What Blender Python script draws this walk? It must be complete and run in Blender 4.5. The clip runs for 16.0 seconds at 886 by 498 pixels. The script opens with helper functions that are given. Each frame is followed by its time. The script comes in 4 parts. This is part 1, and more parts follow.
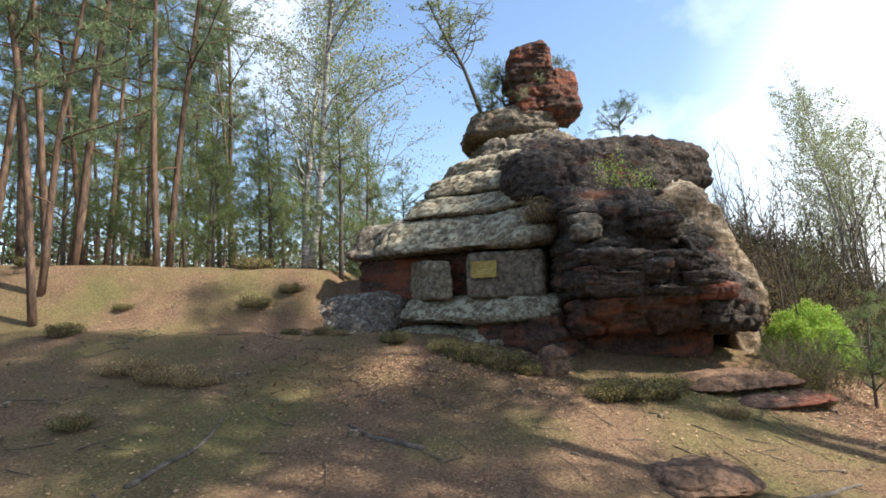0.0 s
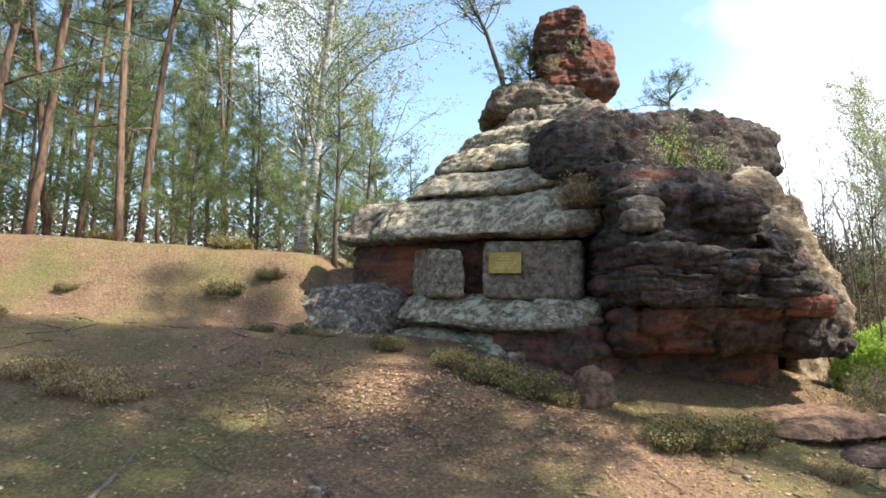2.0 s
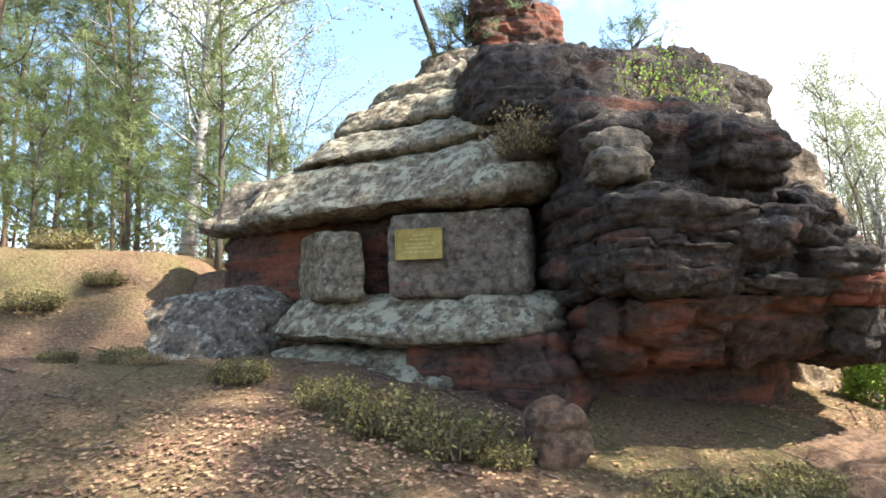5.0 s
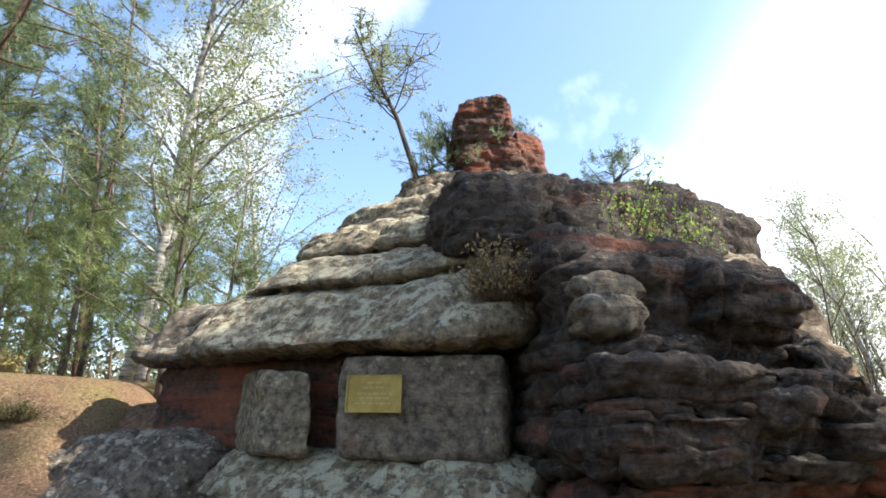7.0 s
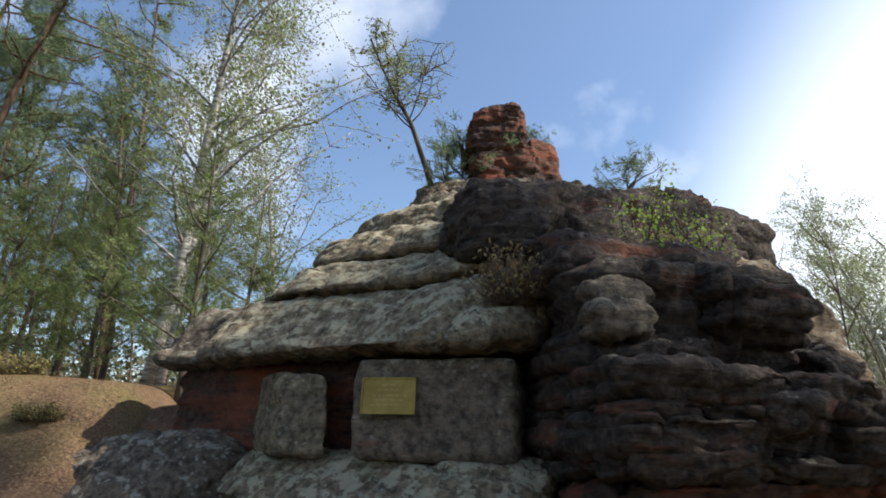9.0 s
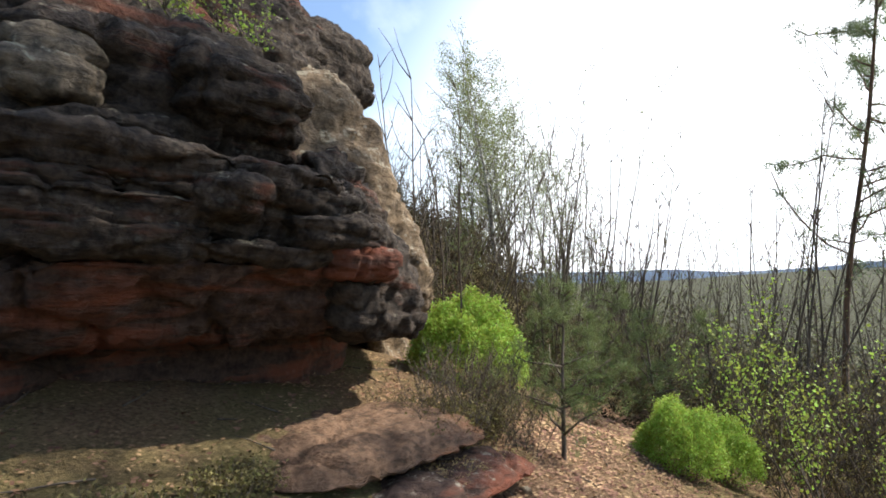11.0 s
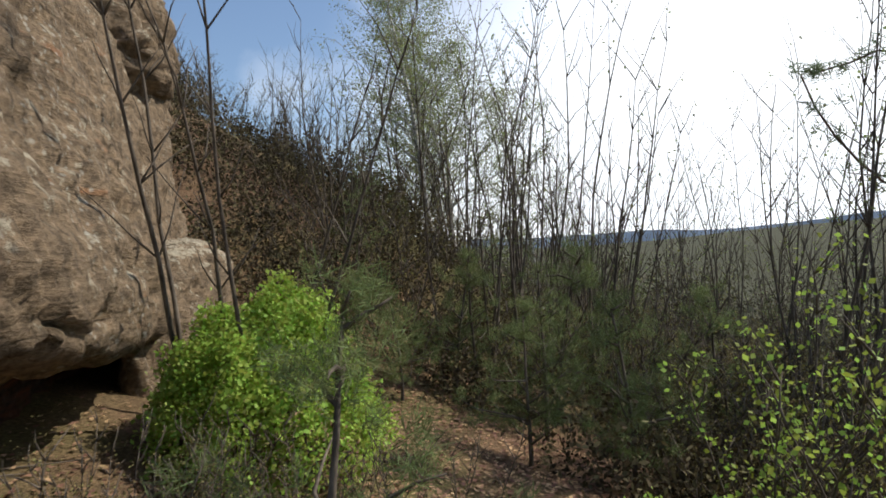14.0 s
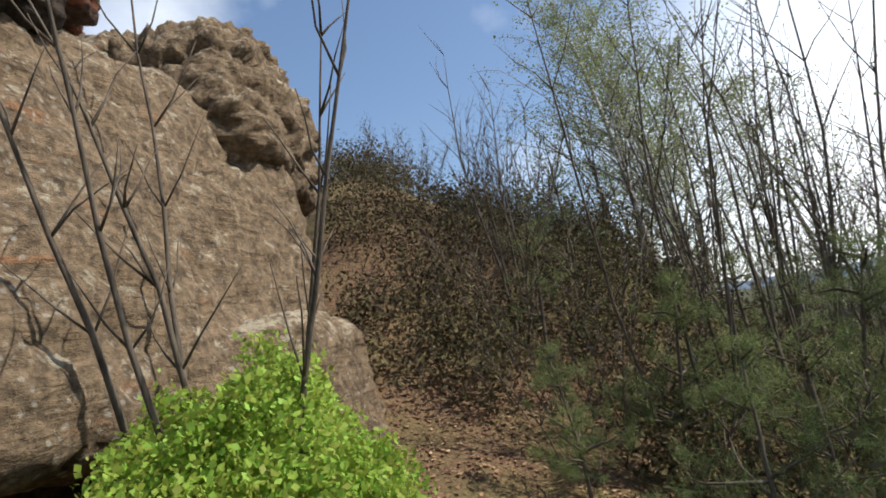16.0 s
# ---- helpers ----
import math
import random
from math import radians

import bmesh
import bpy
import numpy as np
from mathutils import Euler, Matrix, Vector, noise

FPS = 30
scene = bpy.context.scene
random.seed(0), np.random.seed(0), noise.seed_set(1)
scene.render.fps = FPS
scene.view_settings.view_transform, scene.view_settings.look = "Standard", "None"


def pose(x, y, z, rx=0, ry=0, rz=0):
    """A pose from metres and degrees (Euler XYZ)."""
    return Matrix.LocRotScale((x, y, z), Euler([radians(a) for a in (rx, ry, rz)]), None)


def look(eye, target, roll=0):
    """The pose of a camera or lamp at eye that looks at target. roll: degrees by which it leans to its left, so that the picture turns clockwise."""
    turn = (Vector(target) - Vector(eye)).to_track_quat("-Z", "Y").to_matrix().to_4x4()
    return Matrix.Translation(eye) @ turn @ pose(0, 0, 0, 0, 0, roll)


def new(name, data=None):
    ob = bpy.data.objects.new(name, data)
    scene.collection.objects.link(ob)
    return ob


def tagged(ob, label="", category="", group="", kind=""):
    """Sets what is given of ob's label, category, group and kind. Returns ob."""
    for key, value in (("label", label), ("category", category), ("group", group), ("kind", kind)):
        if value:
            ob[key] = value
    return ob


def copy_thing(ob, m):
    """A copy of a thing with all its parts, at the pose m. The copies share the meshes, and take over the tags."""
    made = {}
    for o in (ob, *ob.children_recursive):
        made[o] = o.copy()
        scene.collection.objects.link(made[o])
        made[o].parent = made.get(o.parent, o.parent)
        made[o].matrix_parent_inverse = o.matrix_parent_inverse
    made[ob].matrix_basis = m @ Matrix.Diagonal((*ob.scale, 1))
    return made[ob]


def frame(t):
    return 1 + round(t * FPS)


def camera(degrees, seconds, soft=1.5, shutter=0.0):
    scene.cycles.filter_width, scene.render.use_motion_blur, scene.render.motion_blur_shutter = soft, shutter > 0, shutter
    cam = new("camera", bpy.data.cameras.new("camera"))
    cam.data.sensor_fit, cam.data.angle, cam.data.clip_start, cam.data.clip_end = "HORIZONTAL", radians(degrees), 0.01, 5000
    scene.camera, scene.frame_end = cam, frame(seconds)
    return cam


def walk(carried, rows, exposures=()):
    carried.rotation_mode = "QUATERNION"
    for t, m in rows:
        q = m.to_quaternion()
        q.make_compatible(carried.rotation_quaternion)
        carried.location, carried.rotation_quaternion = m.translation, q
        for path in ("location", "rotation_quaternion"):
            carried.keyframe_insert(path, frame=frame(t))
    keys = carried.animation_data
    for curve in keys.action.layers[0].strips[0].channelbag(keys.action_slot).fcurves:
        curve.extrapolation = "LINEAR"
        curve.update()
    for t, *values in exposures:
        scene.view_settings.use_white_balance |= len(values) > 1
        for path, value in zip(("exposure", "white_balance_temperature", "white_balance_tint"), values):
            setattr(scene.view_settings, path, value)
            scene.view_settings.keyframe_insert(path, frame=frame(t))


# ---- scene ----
cam = camera(74.5, 16.0, soft=1.7, shutter=0.15)
PATH = [
    (0.0, (-0.094, 0.087, 1.541), (-0.051, 2.077, 1.740), -1.9),
    (0.5, (-0.065, 0.533, 1.547), (-0.039, 2.527, 1.700), -1.9),
    (1.0, (-0.032, 0.903, 1.578), (0.002, 2.896, 1.739), -1.9),
    (1.5, (-0.031, 1.303, 1.644), (-0.026, 3.297, 1.799), -2.9),
    (2.0, (-0.101, 1.686, 1.633), (-0.085, 3.678, 1.804), 1.0),
    (2.5, (-0.064, 2.090, 1.641), (-0.024, 4.089, 1.677), -1.9),
    (3.0, (-0.028, 2.450, 1.705), (0.016, 4.444, 1.854), -4.9),
    (3.2, (0.007, 2.621, 1.716), (0.061, 4.617, 1.838), -3.7),
    (5.3, (0.528, 3.854, 1.492), (0.758, 5.827, 1.723), 0.0),
    (5.5, (0.606, 3.958, 1.482), (0.923, 5.921, 1.694), 1.1),
    (6.0, (0.706, 4.155, 1.563), (1.101, 6.097, 1.828), 2.3),
    (6.5, (0.700, 4.191, 1.710), (1.066, 6.106, 2.154), -0.4),
    (7.0, (0.583, 4.190, 1.798), (0.809, 6.082, 2.405), 0.7),
    (7.5, (0.550, 4.149, 1.820), (0.734, 6.005, 2.543), 3.2),
    (8.0, (0.525, 4.095, 1.797), (0.628, 5.935, 2.575), 2.8),
    (8.5, (0.515, 4.083, 1.791), (0.563, 5.947, 2.515), 1.6),
    (9.0, (0.590, 4.116, 1.759), (0.762, 6.006, 2.390), 1.2),
    (9.5, (0.921, 4.060, 1.600), (1.366, 5.967, 2.006), 1.5),
    (10.0, (1.148, 3.761, 1.504), (2.025, 5.549, 1.693), 1.1),
    (10.2, (1.251, 3.756, 1.484), (2.224, 5.495, 1.664), 0.4),
    (12.3, (3.132, 4.743, 1.680), (4.371, 6.314, 1.694), 5.5),
    (12.5, (3.339, 4.874, 1.653), (4.575, 6.444, 1.733), 6.0),
    (13.0, (3.866, 5.353, 1.628), (4.950, 7.030, 1.744), 4.6),
    (13.5, (4.331, 5.700, 1.632), (5.531, 7.300, 1.616), 1.7),
    (14.0, (4.762, 5.975, 1.614), (5.914, 7.610, 1.613), -0.7),
    (14.5, (5.200, 6.330, 1.500), (6.392, 7.931, 1.615), 1.4),
    (15.0, (5.670, 6.620, 1.420), (6.801, 8.264, 1.552), -5.3),
    (15.5, (6.080, 6.850, 1.380), (6.771, 8.713, 1.613), -8.9),
    (16.0, (6.450, 7.030, 1.360), (6.763, 8.983, 1.653), -8.5),
]
walk(cam, [(t, look(eye, target, roll)) for t, eye, target, roll in PATH],
     ((0.0, 0.85), (2.5, 1.45), (3.0, 1.5), (5.5, 1.85), (7.0, 1.35), (8.5, 0.35), (9.5, 0.65), (10.0, 0.85), (12.5, 0.2), (14.5, -0.15), (15.0, -0.2), (16.0, 0.15)))

# ---- light ----
SUN_AZ, SUN_EL = 105.0, 50.0          # degrees to the right of +y, and up
world = bpy.data.worlds.new("sky")
scene.world = world
world.use_nodes = True
wn, wl = world.node_tree.nodes, world.node_tree.links
sky = wn.new("ShaderNodeTexSky")
sky.sky_type, sky.sun_disc = "NISHITA", False
sky.sun_elevation, sky.sun_rotation = radians(SUN_EL), radians(SUN_AZ)
sky.air_density, sky.dust_density, sky.ozone_density = 1.1, 1.2, 3.0
way = wn.new("ShaderNodeTexCoord")
cloud = wn.new("ShaderNodeTexNoise")
cloud.inputs["Scale"].default_value, cloud.inputs["Detail"].default_value = 2.2, 7
ramp = wn.new("ShaderNodeValToRGB")
ramp.color_ramp.elements[0].position, ramp.color_ramp.elements[1].position = 0.56, 0.85
mixc = wn.new("ShaderNodeMixRGB")
mixc.inputs[2].default_value = (9.0, 9.3, 9.8, 1)
wl.new(way.outputs["Generated"], cloud.inputs["Vector"])
wl.new(cloud.outputs["Fac"], ramp.inputs[0])
# a bright veil of high cloud spreads over the sunward half of the sky
toward = wn.new("ShaderNodeVectorMath")
toward.operation = "DOT_PRODUCT"
toward.inputs[1].default_value = (math.sin(radians(68)), math.cos(radians(68)), 0.0)
veil = wn.new("ShaderNodeMapRange")
veil.inputs["From Min"].default_value, veil.inputs["From Max"].default_value = 0.66, 0.95
veil.interpolation_type = "SMOOTHSTEP"
either = wn.new("ShaderNodeMath")
either.operation, either.use_clamp = "ADD", True
wl.new(way.outputs["Generated"], toward.inputs[0])
wl.new(toward.outputs["Value"], veil.inputs["Value"])
wl.new(veil.outputs[0], either.inputs[0])
wl.new(ramp.outputs[0], either.inputs[1])
wl.new(either.outputs[0], mixc.inputs[0])
wl.new(sky.outputs[0], mixc.inputs[1])
wl.new(mixc.outputs[0], wn["Background"].inputs[0])
wn["Background"].inputs[1].default_value = 0.15
sun = new("sun", bpy.data.lights.new("sun", "SUN"))
sun.data.energy, sun.data.angle, sun.data.color = 5.0, radians(0.6), (1.0, 0.93, 0.82)
a, e = radians(SUN_AZ), radians(SUN_EL)
sun.matrix_world = look((0, 0, 0), (-math.sin(a) * math.cos(e), -math.cos(a) * math.cos(e), -math.sin(e)))


# ---- materials ----
def material(name, rough=0.9, spec=0.25):
    m = bpy.data.materials.new(name)
    m.use_nodes = True
    b = m.node_tree.nodes["Principled BSDF"]
    b.inputs["Roughness"].default_value = rough
    b.inputs["Specular IOR Level"].default_value = spec
    return m, m.node_tree.nodes, m.node_tree.links, b


def noise_node(n, l, scale, detail=6, rough=0.6, stretch=None):
    c = n.new("ShaderNodeTexCoord")
    t = n.new("ShaderNodeTexNoise")
    t.inputs["Scale"].default_value, t.inputs["Detail"].default_value, t.inputs["Roughness"].default_value = scale, detail, rough
    if stretch:
        mp = n.new("ShaderNodeMapping")
        mp.inputs["Scale"].default_value = stretch
        l.new(c.outputs["Object"], mp.inputs["Vector"])
        l.new(mp.outputs[0], t.inputs["Vector"])
    else:
        l.new(c.outputs["Object"], t.inputs["Vector"])
    return t.outputs["Fac"]


def ramp_node(n, l, fac, stops):
    r = n.new("ShaderNodeValToRGB")
    el = r.color_ramp.elements
    while len(el) < len(stops):
        el.new(0.5)
    for e_, (p, c) in zip(el, stops):
        e_.position, e_.color = p, (*c, 1) if len(c) == 3 else c
    l.new(fac, r.inputs[0])
    return r.outputs[0]


def mix_node(n, l, fac, one, two, blend="MIX"):
    m = n.new("ShaderNodeMixRGB")
    m.blend_type = blend
    for k, v in enumerate((fac, one, two)):
        if isinstance(v, (int, float)):
            m.inputs[k].default_value = v
        elif isinstance(v, tuple):
            m.inputs[k].default_value = (*v, 1)
        else:
            l.new(v, m.inputs[k])
    return m.outputs[0]


def math_node(n, l, op, one, two):
    m = n.new("ShaderNodeMath")
    m.operation = op
    for k, v in enumerate((one, two)):
        if isinstance(v, (int, float)):
            m.inputs[k].default_value = v
        else:
            l.new(v, m.inputs[k])
    return m.outputs[0]


def bump_node(n, l, b, height, strength, distance):
    m = n.new("ShaderNodeBump")
    m.inputs["Strength"].default_value, m.inputs["Distance"].default_value = strength, distance
    l.new(height, m.inputs["Height"])
    l.new(m.outputs[0], b.inputs["Normal"])


def rock_material(name, dark, mid, red, lichen, red_from, lichen_from, flecks=0.6):
    """Sandstone: grey crust, red fresh stone in patches, pale lichen on what faces the sky."""
    m, n, l, b = material(name, 0.92, 0.2)
    big, fine = noise_node(n, l, 1.3, 5), noise_node(n, l, 14, 8, 0.7)
    bands = noise_node(n, l, 1.0, 6, 0.65, (1.2, 1.2, 9))
    col = ramp_node(n, l, fine, [(0.38, dark), (0.64, mid)])
    redf = ramp_node(n, l, math_node(n, l, "ADD", math_node(n, l, "MULTIPLY", bands, 0.55), math_node(n, l, "MULTIPLY", big, 0.5)), [(red_from, (0, 0, 0)), (red_from + 0.1, (1, 1, 1))])
    col = mix_node(n, l, redf, col, mix_node(n, l, fine, tuple(c * 0.55 for c in red), red))
    geo = n.new("ShaderNodeNewGeometry")
    sep = n.new("ShaderNodeSeparateXYZ")
    l.new(geo.outputs["Normal"], sep.inputs[0])
    patch = noise_node(n, l, 8.5, 8, 0.74)
    up = math_node(n, l, "MULTIPLY_ADD", sep.outputs[2], 0.16)
    n[up.node.name].inputs[2].default_value = 0.0
    lf = ramp_node(n, l, math_node(n, l, "ADD", patch, up), [(lichen_from, (0, 0, 0)), (lichen_from + 0.06, (1, 1, 1))])
    spots = n.new("ShaderNodeTexVoronoi")
    spots.inputs["Scale"].default_value = 16
    c = n.new("ShaderNodeTexCoord")
    l.new(c.outputs["Object"], spots.inputs["Vector"])
    sf = ramp_node(n, l, spots.outputs["Distance"], [(0.16, (1, 1, 1)), (0.3, (0, 0, 0))])
    sf = math_node(n, l, "MULTIPLY", sf, ramp_node(n, l, big, [(0.48, (0, 0, 0)), (0.6, (0.8, 0.8, 0.8))]))
    col = mix_node(n, l, math_node(n, l, "MULTIPLY", lf, 0.85), col, mix_node(n, l, fine, tuple(c_ * 0.6 for c_ in lichen), lichen))
    col = mix_node(n, l, math_node(n, l, "MULTIPLY", sf, flecks), col, (0.5, 0.5, 0.44))
    l.new(col, b.inputs["Base Color"])
    hgt = math_node(n, l, "ADD", math_node(n, l, "MULTIPLY", fine, 0.6), math_node(n, l, "MULTIPLY", bands, 0.8))
    bump_node(n, l, b, hgt, 1.0, 0.08)
    return m


def simple_material(name, c1, c2, scale=8, rough=0.85, bump=0.3, stretch=None, random_tint=0.0, translucent=0.0):
    m, n, l, b = material(name, rough)
    f = noise_node(n, l, scale, 6, 0.65, stretch)
    col = ramp_node(n, l, f, [(0.35, c1), (0.65, c2)])
    if random_tint:
        g = n.new("ShaderNodeNewGeometry")
        hsv = n.new("ShaderNodeHueSaturation")
        l.new(col, hsv.inputs["Color"])
        l.new(math_node(n, l, "MULTIPLY_ADD", g.outputs["Random Per Island"], random_tint), hsv.inputs["Value"])
        n[hsv.inputs["Value"].links[0].from_node.name].inputs[2].default_value = 1 - random_tint / 2
        l.new(math_node(n, l, "MULTIPLY_ADD", g.outputs["Random Per Island"], 0.06), hsv.inputs["Hue"])
        n[hsv.inputs["Hue"].links[0].from_node.name].inputs[2].default_value = 0.47
        col = hsv.outputs[0]
    l.new(col, b.inputs["Base Color"])
    if bump:
        bump_node(n, l, b, f, bump, 0.02)
    if translucent:
        tr = n.new("ShaderNodeBsdfTranslucent")
        l.new(col, tr.inputs[0])
        mx = n.new("ShaderNodeMixShader")
        mx.inputs[0].default_value = translucent
        l.new(b.outputs[0], mx.inputs[1])
        l.new(tr.outputs[0], mx.inputs[2])
        l.new(mx.outputs[0], n["Material Output"].inputs[0])
    return m


ROCK = rock_material("sandstone", (0.07, 0.06, 0.048), (0.27, 0.215, 0.155), (0.36, 0.15, 0.085), (0.5, 0.48, 0.36), 0.6, 0.64)
ROCK_RED = rock_material("sandstone_red", (0.042, 0.027, 0.022), (0.12, 0.078, 0.06), (0.28, 0.1, 0.06), (0.42, 0.38, 0.3), 0.5, 0.72, 0.08)
ROCK_PALE = rock_material("sandstone_lichen", (0.09, 0.075, 0.053), (0.35, 0.28, 0.185), (0.4, 0.2, 0.11), (0.62, 0.57, 0.4), 0.66, 0.6)
ROCK_TAN = rock_material("sandstone_tan", (0.1, 0.075, 0.05), (0.29, 0.21, 0.135), (0.4, 0.2, 0.1), (0.5, 0.45, 0.34), 0.62, 0.62)


ROCK_SAND = rock_material("sandstone_sand", (0.085, 0.056, 0.038), (0.27, 0.165, 0.105), (0.34, 0.17, 0.095), (0.36, 0.28, 0.19), 0.56, 0.82, 0.05)
# shade of the right mass, put into a darker copy of the stone
ROCK_SHADED = rock_material("sandstone_shaded", (0.02, 0.017, 0.015), (0.095, 0.073, 0.057), (0.2, 0.08, 0.05), (0.34, 0.31, 0.23), 0.58, 0.7, 0.12)
ROCK_FLECK = rock_material("sandstone_flecked", (0.06, 0.05, 0.042), (0.24, 0.19, 0.14), (0.28, 0.15, 0.09), (0.5, 0.46, 0.37), 0.7, 0.65, 0.6)


def ground_material():
    m, n, l, b = material("forest_soil", 0.97, 0.1)
    big, midn, fine = noise_node(n, l, 0.5, 5), noise_node(n, l, 3.5, 7), noise_node(n, l, 38, 8, 0.75)
    litter = ramp_node(n, l, fine, [(0.3, (0.03, 0.021, 0.016)), (0.55, (0.19, 0.12, 0.075)), (0.75, (0.46, 0.33, 0.21))])
    earth = ramp_node(n, l, fine, [(0.3, (0.065, 0.043, 0.028)), (0.7, (0.31, 0.2, 0.12))])
    col = mix_node(n, l, ramp_node(n, l, midn, [(0.42, (0, 0, 0)), (0.6, (1, 1, 1))]), litter, earth)
    moss = ramp_node(n, l, fine, [(0.3, (0.05, 0.055, 0.02)), (0.7, (0.2, 0.19, 0.07))])
    col = mix_node(n, l, ramp_node(n, l, big, [(0.43, (0, 0, 0)), (0.66, (0.75, 0.75, 0.75))]), col, moss)
    c = n.new("ShaderNodeTexCoord")
    ln = n.new("ShaderNodeVectorMath")
    ln.operation = "LENGTH"
    l.new(c.outputs["Object"], ln.inputs[0])
    away = ramp_node(n, l, math_node(n, l, "MULTIPLY", ln.outputs["Value"], 0.01), [(0.2, (0, 0, 0)), (0.4, (1, 1, 1))])
    col = mix_node(n, l, away, col, mix_node(n, l, noise_node(n, l, 0.25, 8, 0.8), (0.03, 0.032, 0.02), (0.1, 0.1, 0.06)))
    l.new(col, b.inputs["Base Color"])
    bump_node(n, l, b, math_node(n, l, "ADD", fine, midn), 0.8, 0.03)
    return m


SOIL = ground_material()
BARK_PINE = simple_material("pine_bark", (0.05, 0.038, 0.032), (0.21, 0.13, 0.085), 5, 0.95, 0.8, (3, 3, 0.7))
BARK_BIRCH = simple_material("birch_bark", (0.06, 0.055, 0.05), (0.6, 0.58, 0.54), 4, 0.8, 0.4, (1, 1, 5))
BARK_GREY = simple_material("grey_bark", (0.055, 0.045, 0.035), (0.17, 0.14, 0.11), 9, 0.9, 0.5, (2, 2, 0.6))
NEEDLES = simple_material("pine_needles", (0.1, 0.14, 0.075), (0.21, 0.26, 0.13), 2, 0.6, 0, None, 0.8, 0.4)
NEEDLES_LIGHT = simple_material("young_needles", (0.1, 0.14, 0.05), (0.24, 0.28, 0.11), 2, 0.7, 0, None, 0.6, 0.35)
BIRCH_LEAF = simple_material("birch_leaf", (0.18, 0.22, 0.08), (0.33, 0.36, 0.15), 2, 0.7, 0, None, 0.6, 0.45)
BUSH_LEAF = simple_material("bush_leaf", (0.24, 0.35, 0.05), (0.42, 0.55, 0.11), 3, 0.55, 0, None, 0.7, 0.45)
HEATH = simple_material("heath_leaf", (0.09, 0.085, 0.03), (0.26, 0.21, 0.09), 4, 0.9, 0, None, 0.8, 0.25)
DRY = simple_material("dry_grass", (0.2, 0.14, 0.07), (0.38, 0.28, 0.15), 4, 0.9, 0, None, 0.7, 0.3)
LITTER = simple_material("dead_leaf", (0.15, 0.08, 0.045), (0.46, 0.28, 0.18), 0.7, 0.8, 0, None, 1.1, 0.15)
FARWOOD = simple_material("far_wood", (0.06, 0.06, 0.035), (0.16, 0.15, 0.09), 1.2, 0.9, 0, None, 0.8, 0.2)
BRONZE = simple_material("bronze_plate", (0.2, 0.135, 0.035), (0.36, 0.26, 0.08), 6, 0.45, 0.15)
BRONZE.node_tree.nodes["Principled BSDF"].inputs["Metallic"].default_value = 0.6
LETTER = simple_material("raised_letter", (0.3, 0.22, 0.07), (0.42, 0.32, 0.12), 6, 0.4, 0)


# ---- builders ----
def mesh_of(name, verts, faces, mat, smooth=False):
    me = bpy.data.meshes.new(name)
    me.from_pydata(np.asarray(verts, float).tolist(), [], [list(map(int, f)) for f in faces])
    me.materials.append(mat)
    if smooth:
        me.polygons.foreach_set("use_smooth", [True] * len(me.polygons))
    me.update()
    return me


def part(name, me, parent, label=""):
    ob = new(name, me)
    ob.parent = parent
    return tagged(ob, label)


def sm(v):
    v = np.clip(v, 0, 1)
    return v * v * (3 - 2 * v)


def ground_height(x, y):
    """The lie of the land: up towards the rock and to the left, down to the valley on the right."""
    x, y = np.asarray(x, float), np.asarray(y, float)
    z = 0.05 * np.clip(y, -30, 14)
    z = z + 0.2 * np.clip(np.logaddexp(0, (y - 4.1) * 3) / 3, 0, 3.9) + 0.06 * np.clip(y - 8, 0, 20) * sm((x + 1) / 4)
    r = np.clip(x, 0, 9)
    z = z - (0.1 * r + 0.012 * r * r) * sm((y + 2) / 7) - 0.22 * np.clip(x - 9, 0, 40) - 0.05 * np.clip(x - 49, 0, 80)
    z = z + 0.045 * np.clip(-1.5 - x, 0, 12) * sm((y - 1) / 6) + 0.95 * sm((y - 8.6) / 1.9) * sm((-0.9 - x) / 1.3)
    z = z + 4.2 * sm((y - 11) / 9) * sm((15 - x) / 9) * sm((x - 2) / 5)
    z = z + 1.3 * np.exp(-((x - 10.6) / 2.6) ** 2 - ((y - 16.0) / 3.0) ** 2)
    return z


def rolled(x, y):
    """The ground with its small dips and humps."""
    v = Vector((x, y, 0))
    return float(ground_height(x, y)) + 0.05 * noise.noise(v * 0.8) + 0.02 * noise.noise(v * 3.1)


